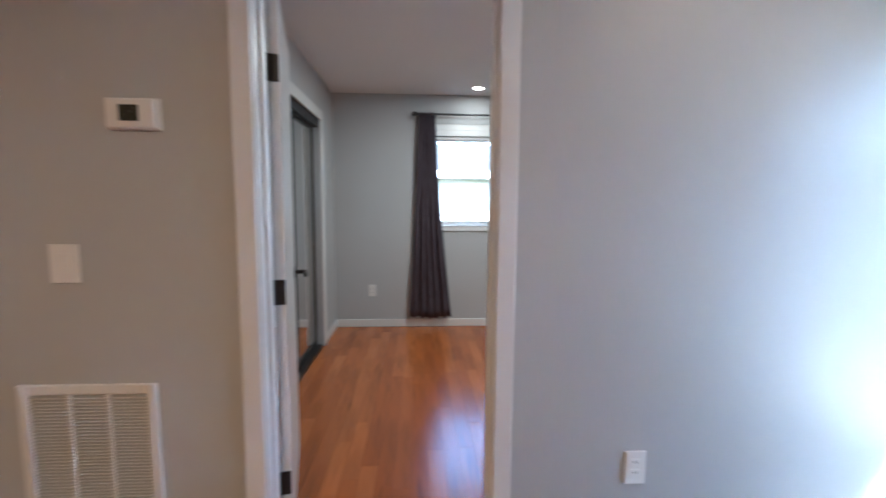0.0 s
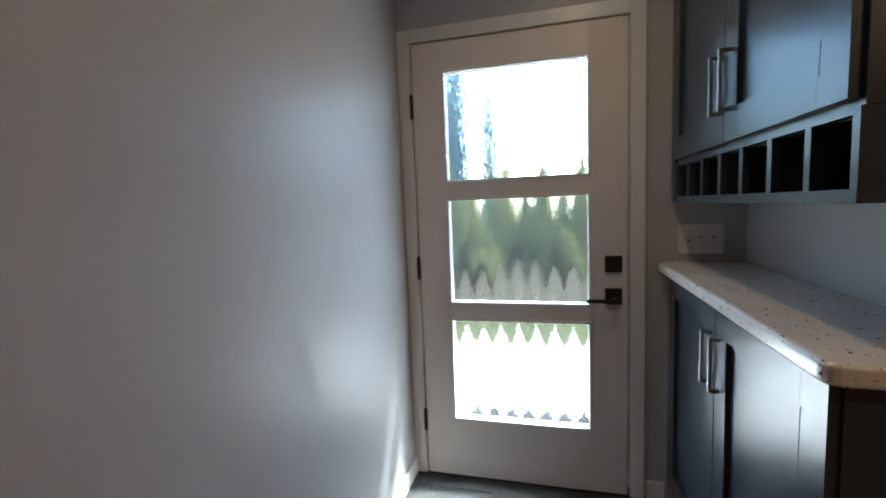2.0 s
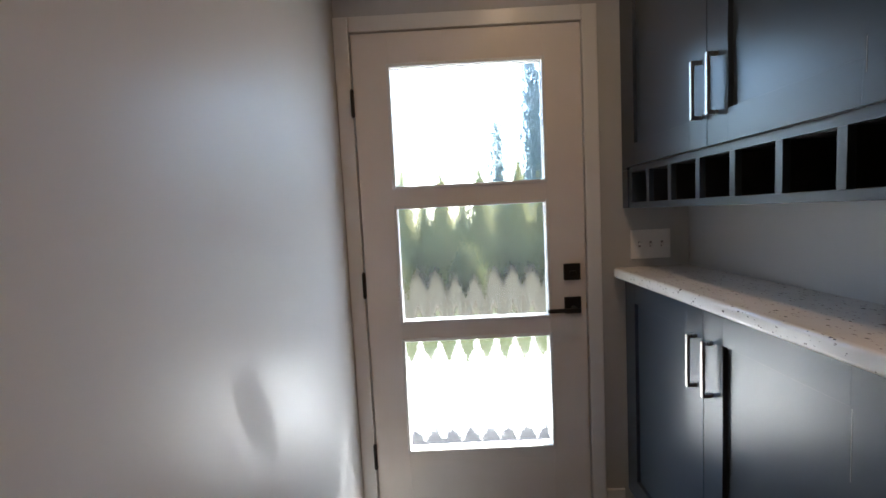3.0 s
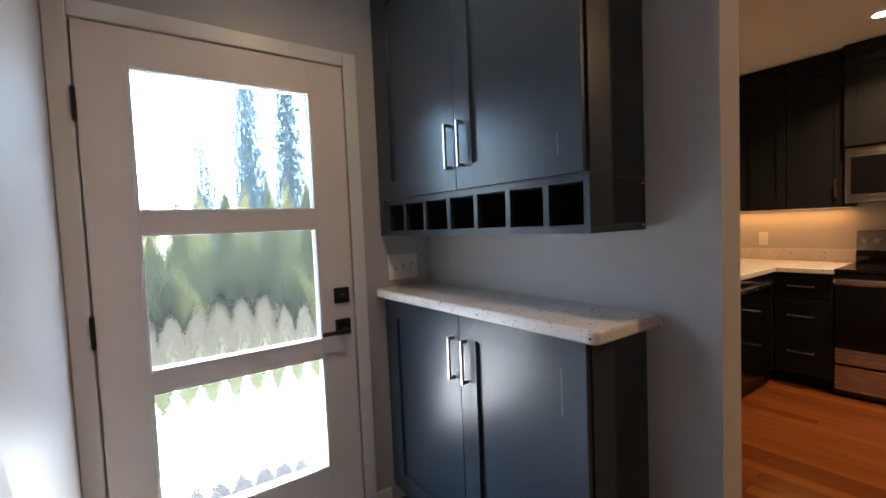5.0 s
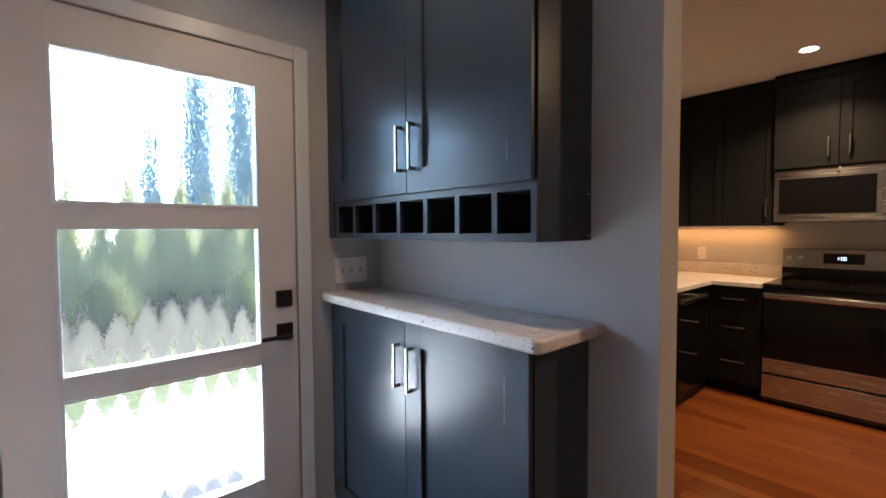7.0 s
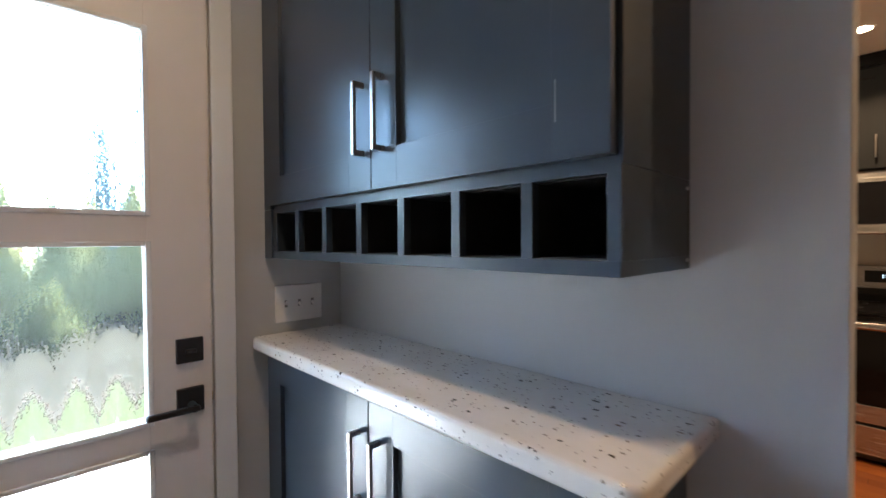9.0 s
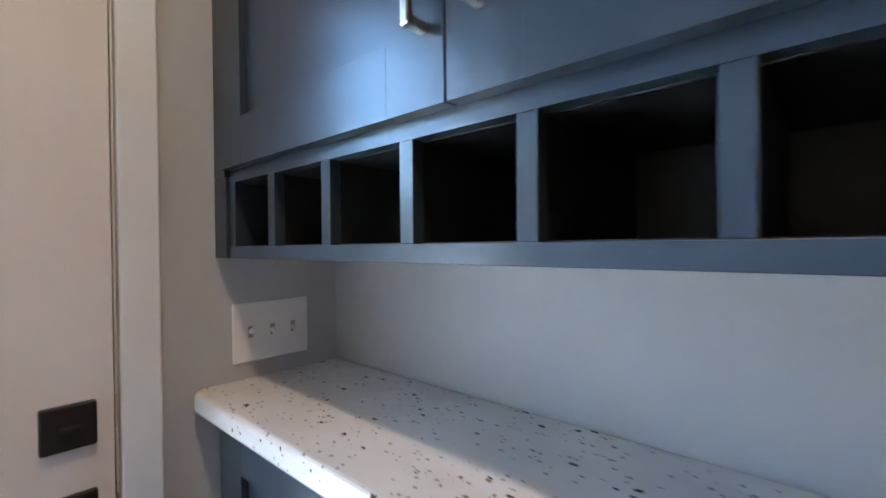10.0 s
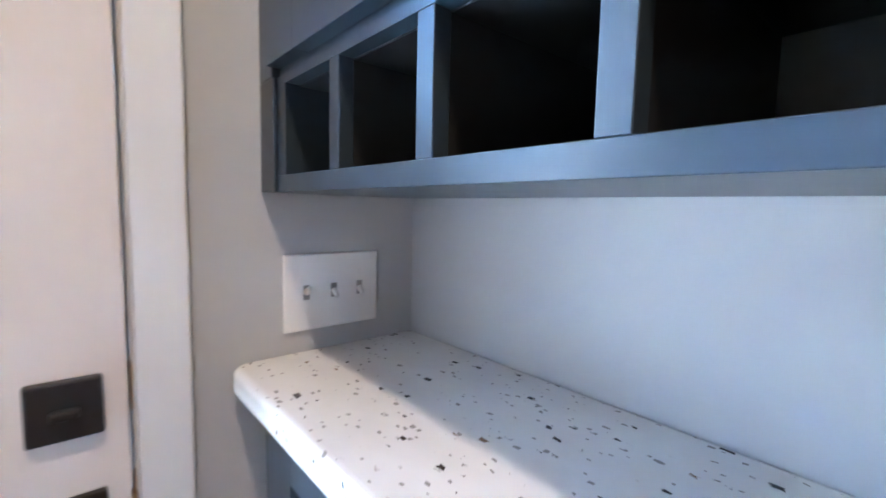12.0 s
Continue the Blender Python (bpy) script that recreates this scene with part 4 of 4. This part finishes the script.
def kitchen_upper(x0, x1, z0, z1, depth, doors, hand, label):
    t = thing("kitchen_wall_cabinet", ((x0 + x1) / 2, YK, z0), label, "cabinet", "kitchen wall cabinets")
    f = YK + depth
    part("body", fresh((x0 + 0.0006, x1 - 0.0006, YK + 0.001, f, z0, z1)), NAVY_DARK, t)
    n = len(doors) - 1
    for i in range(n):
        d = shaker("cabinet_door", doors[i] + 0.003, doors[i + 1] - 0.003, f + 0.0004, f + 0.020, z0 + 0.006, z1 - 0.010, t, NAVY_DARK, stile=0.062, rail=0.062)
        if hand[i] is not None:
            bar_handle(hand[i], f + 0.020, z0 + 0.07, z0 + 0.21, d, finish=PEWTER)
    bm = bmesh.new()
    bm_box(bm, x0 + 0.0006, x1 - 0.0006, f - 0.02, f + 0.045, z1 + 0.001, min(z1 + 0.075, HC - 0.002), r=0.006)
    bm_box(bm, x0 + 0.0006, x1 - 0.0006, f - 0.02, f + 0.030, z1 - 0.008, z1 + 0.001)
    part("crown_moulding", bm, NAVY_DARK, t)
    return t


kitchen_upper(1.241, 1.600, 1.352, 2.42, 0.33, (1.241, 1.600), (1.295,), "tall charcoal kitchen wall cabinet beside the microwave")
kitchen_upper(1.602, 2.190, 1.352, 2.42, 0.33, (1.602, 1.86), (None,), "charcoal corner wall cabinet in the kitchen")
kitchen_upper(RX0, RX1 + 0.002, 1.778, 2.42, 0.40, (RX0, 0.858, RX1 + 0.002), (0.80, 0.915), "charcoal two-door cabinet above the microwave")
kitchen_upper(-0.40, RX0 - 0.002, 1.352, 2.42, 0.33, (-0.40, 0.04, RX0 - 0.002), (-0.02, 0.10), "charcoal kitchen wall cabinet with two doors")

led = thing("undercabinet_light", (1.70, YK + 0.10, 1.345), "warm strip light under the kitchen cabinets", "strip light")
part("strip_body", fresh((1.26, 2.17, YK + 0.07, YK + 0.10, 1.344, 1.3515)), PLASTIC, led)
part("strip_lens", fresh((1.27, 2.16, YK + 0.073, YK + 0.097, 1.3415, 1.3439)), LED_STRIP, led, "glowing warm lens")
lamp("strip_glow", (1.72, YK + 0.085, 1.338), (1.72, YK + 0.085, 0), 0.88, 0.10, (1.0, 0.37, 0.085), 0.02)

kb = thing("kitchen_drawer_unit", (1.42, YK, 0.0), "charcoal kitchen drawer unit with three drawers", "cabinet")
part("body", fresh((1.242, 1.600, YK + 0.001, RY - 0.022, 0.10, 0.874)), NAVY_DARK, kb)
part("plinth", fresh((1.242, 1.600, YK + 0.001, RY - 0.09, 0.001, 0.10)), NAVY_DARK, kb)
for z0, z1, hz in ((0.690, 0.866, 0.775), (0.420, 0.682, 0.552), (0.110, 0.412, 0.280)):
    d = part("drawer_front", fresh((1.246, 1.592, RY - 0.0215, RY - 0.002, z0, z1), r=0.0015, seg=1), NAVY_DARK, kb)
    bar_handle(hz, RY - 0.002, 1.345, 1.505, d, along="x", finish=PEWTER)
kc = thing("kitchen_corner_cabinet", (1.90, -2.8, 0.0), "charcoal corner base cabinet in the kitchen", "cabinet")
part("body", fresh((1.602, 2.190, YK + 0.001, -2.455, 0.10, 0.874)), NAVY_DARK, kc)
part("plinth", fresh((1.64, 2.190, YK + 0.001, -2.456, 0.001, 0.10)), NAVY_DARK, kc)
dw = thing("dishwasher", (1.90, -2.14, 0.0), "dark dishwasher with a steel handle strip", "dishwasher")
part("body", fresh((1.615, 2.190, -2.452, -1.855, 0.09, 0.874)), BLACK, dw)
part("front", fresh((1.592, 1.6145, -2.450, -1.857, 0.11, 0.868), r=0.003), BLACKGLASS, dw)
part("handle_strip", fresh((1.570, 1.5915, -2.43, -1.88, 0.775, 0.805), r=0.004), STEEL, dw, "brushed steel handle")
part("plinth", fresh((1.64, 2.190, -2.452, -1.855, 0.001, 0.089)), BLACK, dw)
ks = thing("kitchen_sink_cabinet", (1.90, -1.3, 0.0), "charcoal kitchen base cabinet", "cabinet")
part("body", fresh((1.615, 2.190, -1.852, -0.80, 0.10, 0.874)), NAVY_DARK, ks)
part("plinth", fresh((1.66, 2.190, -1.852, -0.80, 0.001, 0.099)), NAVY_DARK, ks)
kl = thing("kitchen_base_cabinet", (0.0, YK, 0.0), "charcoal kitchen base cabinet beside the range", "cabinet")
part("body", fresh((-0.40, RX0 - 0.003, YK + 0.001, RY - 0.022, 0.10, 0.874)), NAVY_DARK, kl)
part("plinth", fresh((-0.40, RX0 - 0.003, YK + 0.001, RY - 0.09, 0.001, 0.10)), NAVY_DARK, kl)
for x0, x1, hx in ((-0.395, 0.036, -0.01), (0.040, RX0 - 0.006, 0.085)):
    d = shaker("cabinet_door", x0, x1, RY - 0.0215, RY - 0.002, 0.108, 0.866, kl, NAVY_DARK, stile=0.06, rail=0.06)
    bar_handle(hx, RY - 0.002, 0.62, 0.78, d, finish=PEWTER)
worktop("kitchen_worktop", ((1.241, YK + 0.001, 0, 0), (2.192, YK + 0.001, 0, 0), (2.192, -0.79, 0, 0), (1.575, -0.79, 0, 0), (1.575, -2.475, 0, 0), (1.241, -2.475, 0, 0)), 0.8755, 0.912, "speckled white quartz kitchen worktop", edge=0.005)
worktop("kitchen_worktop", ((-0.40, YK + 0.001, 0, 0), (RX0 - 0.002, YK + 0.001, 0, 0), (RX0 - 0.002, -2.475, 0, 0), (-0.40, -2.475, 0, 0)), 0.8755, 0.912, "short speckled quartz worktop beside the range", edge=0.005)
tagged(link("backsplash", fresh((1.241, 2.170, YK + 0.0006, YK + 0.020, 0.9125, 1.010), r=0.002, seg=1), QUARTZ), "low speckled quartz backsplash strip", "backsplash")
tagged(link("backsplash", fresh((2.172, 2.1945, YK + 0.0008, -0.79, 0.9125, 1.010), r=0.002, seg=1), QUARTZ), "low speckled quartz backsplash strip", "backsplash")

# ---- outdoors ----
GZ = -0.17
setting("ground", fresh((-900, 900, -900, 900, GZ - 0.3, GZ)), LAWN, "green lawn reaching the horizon", "ground")
setting("patio", fresh((XE + 0.17, 4.75, -7.0, 2.9, GZ + 0.0005, GZ + 0.06), r=0.01, seg=1), CONCRETE, "sunlit pale concrete patio", "patio")
# added out of view, to cut high sun and sky from the door panes
setting("eave", fresh((XE + 0.155, 2.95, -9.0, 9.0, 2.56, 2.62), (2.95, 2.98, -9.0, 9.0, 2.52, 2.70)), TRIM, "unseen white eave added to block high sun", "eave")
setting("planting_bed", fresh((6.3, 13.2, -16, 18, GZ + 0.0005, GZ + 0.05)), MULCH, "brown bark mulch bed under hedge", "planting bed")
setting("bed_edging", fresh((6.24, 6.295, -16, 18, GZ + 0.0005, GZ + 0.06), r=0.01, seg=1), BARK, "weathered brown timber bed edging", "edging")


def tree_mesh(height, radius, clumps, seed, low=0.12, taper=0.75):
    """Many small upright leaf sprays round a tapering core, ragged in outline."""
    rnd = random.Random(seed)
    bm = bmesh.new()
    for _ in range(clumps):
        f = low + (1 - low) * (rnd.random() ** 1.25)
        reach = radius * (1 - (f - low) / (1 - low)) ** taper * min(1, 0.55 + f * 2.2)
        a = rnd.random() * 2 * math.pi
        d = reach * (0.55 + 0.5 * rnd.random())
        c = Vector((d * math.cos(a), d * math.sin(a), height * f))
        s = (0.05 + 0.07 * rnd.random()) * (0.7 + 0.35 * height / 3)
        out = Vector((math.cos(a), math.sin(a), 1.6 + rnd.random()))
        out.normalize()
        side = out.cross(Vector((rnd.random() - 0.5, rnd.random() - 0.5, rnd.random() - 0.5))).normalized()
        v = [bm.verts.new(c + p) for p in (-side * s, out * s * 2.4, side * s, -out * s * 0.8)]
        bm.faces.new(v)
        w = side.cross(out) * s * 0.9
        v = [bm.verts.new(c + p) for p in (-w, out * s * 2.2, w, -out * s * 0.7)]
        bm.faces.new(v)
    return bm


def cedar(at, height, radius, clumps, seed, label, group, low=0.12, taper=0.75, leaf=None):
    t = thing("cedar_tree", at, label, "tree", group)
    bm = bmesh.new()
    bm_cyl(bm, (0, 0, 0), (0, 0, height * 0.5), 0.07, 0.04, n=10)
    bm_cyl(bm, (0, 0, height * 0.5), (0, 0, height * 0.93), 0.04, 0.008, n=8)
    for i in range(10):
        a, z = i * 2.4, height * (0.12 + 0.07 * i)
        bm_cyl(bm, (0, 0, z), (radius * 0.6 * math.cos(a), radius * 0.6 * math.sin(a), z + 0.3), 0.018, 0.006, n=6)
    bm.transform(ORIGIN[t.name])
    part("trunk", bm, BARK, t)
    bm = tree_mesh(height, radius, clumps, seed, low, taper)
    bm.transform(ORIGIN[t.name])
    part("crown", bm, leaf or LEAF, t, "dense upright green foliage")
    return t


rnd = random.Random(4)
first = cedar((11.0, 6.0, GZ + 0.03), 2.15, 0.54, 4600, 11, "narrow green cedar in a clipped hedge row", "cedar hedge", low=0.04, taper=0.62)
for i in range(24):
    y = 6.0 + 0.92 * (i + 1) if i < 9 else 6.0 - 0.92 * (i - 8)
    s = 1.0 + 0.14 * (rnd.random() - 0.5)
    copy_thing(first, pose(11.0 + 0.2 * (rnd.random() - 0.5), y, GZ + 0.03, 0, 0, rnd.random() * 360) @ Matrix.Diagonal((s, s, s * (1 + 0.2 * (rnd.random() - 0.5)), 1)))
tall = cedar((14.0, -1.5, GZ), 6.4, 0.44, 9500, 23, "tall cedar behind the hedge, haze painted into its leaves", "tall cedars", low=0.05, taper=0.40, leaf=LEAF_HAZED)
for x, y, s in ((14.3, -2.75, 1.10), (13.8, -3.9, 1.0), (14.5, -5.2, 1.14), (14.0, -0.35, 0.66), (14.2, -6.5, 1.1), (25.0, 4.7, 1.15), (24.5, 6.5, 1.6), (25.5, 8.1, 1.4), (26.0, 9.9, 1.7), (24.5, 11.6, 0.95), (25.0, 14.0, 1.2), (24.0, 16.2, 1.05), (22.0, 18.5, 1.2)):
    copy_thing(tall, pose(x, y, GZ, 0, 0, rnd.random() * 360) @ Matrix.Diagonal((s, s, s, 1)))

shrub = thing("shrub", (8.6, -1.0, GZ + 0.04), "low leafy green shrub in mulch", "shrub", "bed shrubs")
bm = bmesh.new()
for i in range(7):
    a = i * 0.9
    bm_cyl(bm, (0, 0, 0), (0.2 * math.cos(a), 0.2 * math.sin(a), 0.35), 0.012, 0.005, n=6)
bm.transform(ORIGIN[shrub.name])
part("stems", bm, BARK, shrub)
bm = tree_mesh(0.62, 0.36, 700, 5, low=0.05)
bm.transform(ORIGIN[shrub.name])
part("foliage", bm, LEAF_B, shrub)
for y in (-5.2, -3.4, 0.9, 2.6, 4.9):
    s = 0.8 + 0.5 * rnd.random()
    copy_thing(shrub, pose(8.4 + 1.2 * rnd.random(), y, GZ + 0.04, 0, 0, rnd.random() * 360) @ Matrix.Diagonal((s, s, s, 1)))

# flat sheet that gives the dark band at the foot of the lowest pane
dark_sheet = thing("doormat", (2.75, 1.18, GZ + 0.06), "flat dark grey sheet outside the front door", "doormat")
part("mat_body", fresh((2.42, 3.12, 0.70, 1.66, GZ + 0.0605, GZ + 0.076), r=0.004, seg=1), ground_material("mat_fibre", (0.012, 0.012, 0.014), (0.022, 0.022, 0.024), 20), dark_sheet)

# neighbour's house beyond the bedroom window
hs = thing("neighbour_house", (2.0, 14.0, GZ), "cream sided house with grey shingle roof", "house")
HY = 11.5
part("wall", fresh((-9, 13, HY, HY + 7, GZ, 2.05)), SIDING, hs)
for i in range(14):
    z = GZ + 0.15 * i
    mm = Matrix.Translation((2.0, HY - 0.008, z + 0.075)) @ Euler((radians(-4), 0, 0)).to_matrix().to_4x4() @ Matrix.Diagonal((22, 0.012, 0.156, 1))
    bm = bmesh.new()
    bmesh.ops.create_cube(bm, size=1, matrix=mm)
    part("siding_board", bm, SIDING, hs)
EZ, RISE = 2.0, 1.12
bm = bmesh.new()
pts = [(-9.5, HY - 0.5, EZ), (13.5, HY - 0.5, EZ), (13.5, HY + 3.5, EZ + RISE), (-9.5, HY + 3.5, EZ + RISE), (13.5, HY + 7.5, EZ), (-9.5, HY + 7.5, EZ)]
vs = [bm.verts.new(p) for p in pts] + [bm.verts.new((p[0], p[1], p[2] + 0.10)) for p in pts]
for q in ((3, 2, 1, 0), (6, 7, 8, 9), (0, 1, 7, 6), (5, 4, 2, 3), (9, 8, 10, 11), (4, 5, 11, 10), (1, 2, 8, 7), (2, 4, 10, 8), (0, 6, 9, 3), (3, 9, 11, 5)):
    bm.faces.new([vs[k] for k in q])
bmesh.ops.recalc_face_normals(bm, faces=bm.faces)
roof = part("roof", bm, SHINGLE, hs, "grey shingle roof")
part("fascia", fresh((-9.5, 13.5, HY - 0.53, HY - 0.505, EZ - 0.08, EZ + 0.11)), TRIM, hs)
bm = bmesh.new()
for i in range(26):
    f = i / 26
    mm = Matrix.Translation((2.0, HY - 0.43 + 4.0 * f, EZ + 0.135 + RISE * f)) @ Euler((math.atan2(RISE, 4.0) + radians(1.5), 0, 0)).to_matrix().to_4x4() @ Matrix.Diagonal((23, 0.175, 0.012, 1))
    bmesh.ops.create_cube(bm, size=1, matrix=mm)
part("shingle_courses", bm, SHINGLE, roof)

# ---- boards and tiles, last ----
SHARED = {}


def shared_box(key, sx, sy, sz, material, r):
    if key not in SHARED:
        bm = fresh((-sx / 2, sx / 2, -sy / 2, sy / 2, -sz, 0.0), r=r, seg=1)
        me = bpy.data.meshes.new(key)
        bm.to_mesh(me)
        bm.free()
        me.materials.append(material)
        SHARED[key] = me
    return SHARED[key]


def lay_boards(parent, x0, x1, y0, y1, along, material, width, lengths, seed):
    rnd = random.Random(seed)
    a0, a1, b0, b1 = (x0, x1, y0, y1) if along == "x" else (y0, y1, x0, x1)
    b = b0
    while b + width <= b1 + 1e-6:
        a = a0 - rnd.choice(lengths) * rnd.random()
        while a < a1:
            n = rnd.choice(lengths)
            s, e = max(a, a0), min(a + n, a1)
            if e - s > 0.05:
                c, w, l = (s + e) / 2, b + width / 2, e - s
                if abs(l - n) < 1e-6:
                    key = "board_%s_%d" % (along, round(n * 100))
                else:
                    key = "board_%s_%s_%d" % (along, parent.name, round(l * 1000))
                sx, sy = (l - 0.0006, width - 0.0006) if along == "x" else (width - 0.0006, l - 0.0006)
                ob = new("board", shared_box(key, sx, sy, 0.005, material, 0.0004))
                ob.parent = parent
                ob.location = (c, w, rnd.random() * 0.0004) if along == "x" else (w, c, rnd.random() * 0.0004)
            a += n
        b += width


lay_boards(floor_bedroom, XB0, 1.75, YN + 0.002, YB - 0.014, "y", OAK_Y_LIT, 0.083, (0.55, 0.8, 1.05, 1.3), 3)
lay_boards(floor_kitchen, 0.35, 1.66, -2.62, 0.155, "x", OAK_X_DIM, 0.083, (0.55, 0.8, 1.05, 1.3), 7)
setting("floor_hall", fresh((XW, 0.348, YK, 0.158, -0.005, -0.0002), (XW, 0.458, 0.16, YN - 0.0005, -0.005, -0.0002), (1.76, XB1, YN + 0.125, YB, -0.005, -0.0002)), OAK_X_DIM, "reddish oak boards in the hall", "floor")
TW, TL = 0.302, 0.604
for i in range(-1, 4):
    for j in range(-1, 6):
        cx, cy = 1.797 + TL * (j - 2) + TL / 2 - (TL / 2 if i % 2 else 0), 1.61 - TW * i + TW / 2
        x0, x1, y0, y1 = max(cx - TL / 2, 0.462), min(cx + TL / 2, XE), max(cy - TW / 2, YS2), min(cy + TW / 2, YN - 0.001)
        if x1 - x0 > 0.03 and y1 - y0 > 0.02:
            ob = new("tile", shared_box("tile_%d_%d" % (round((x1 - x0) * 1000), round((y1 - y0) * 1000)), x1 - x0 - 0.004, y1 - y0 - 0.004, 0.004, SLATE, 0.001))
            ob.parent = floor_entry
            ob.location = ((x0 + x1) / 2, (y0 + y1) / 2, 0.0)
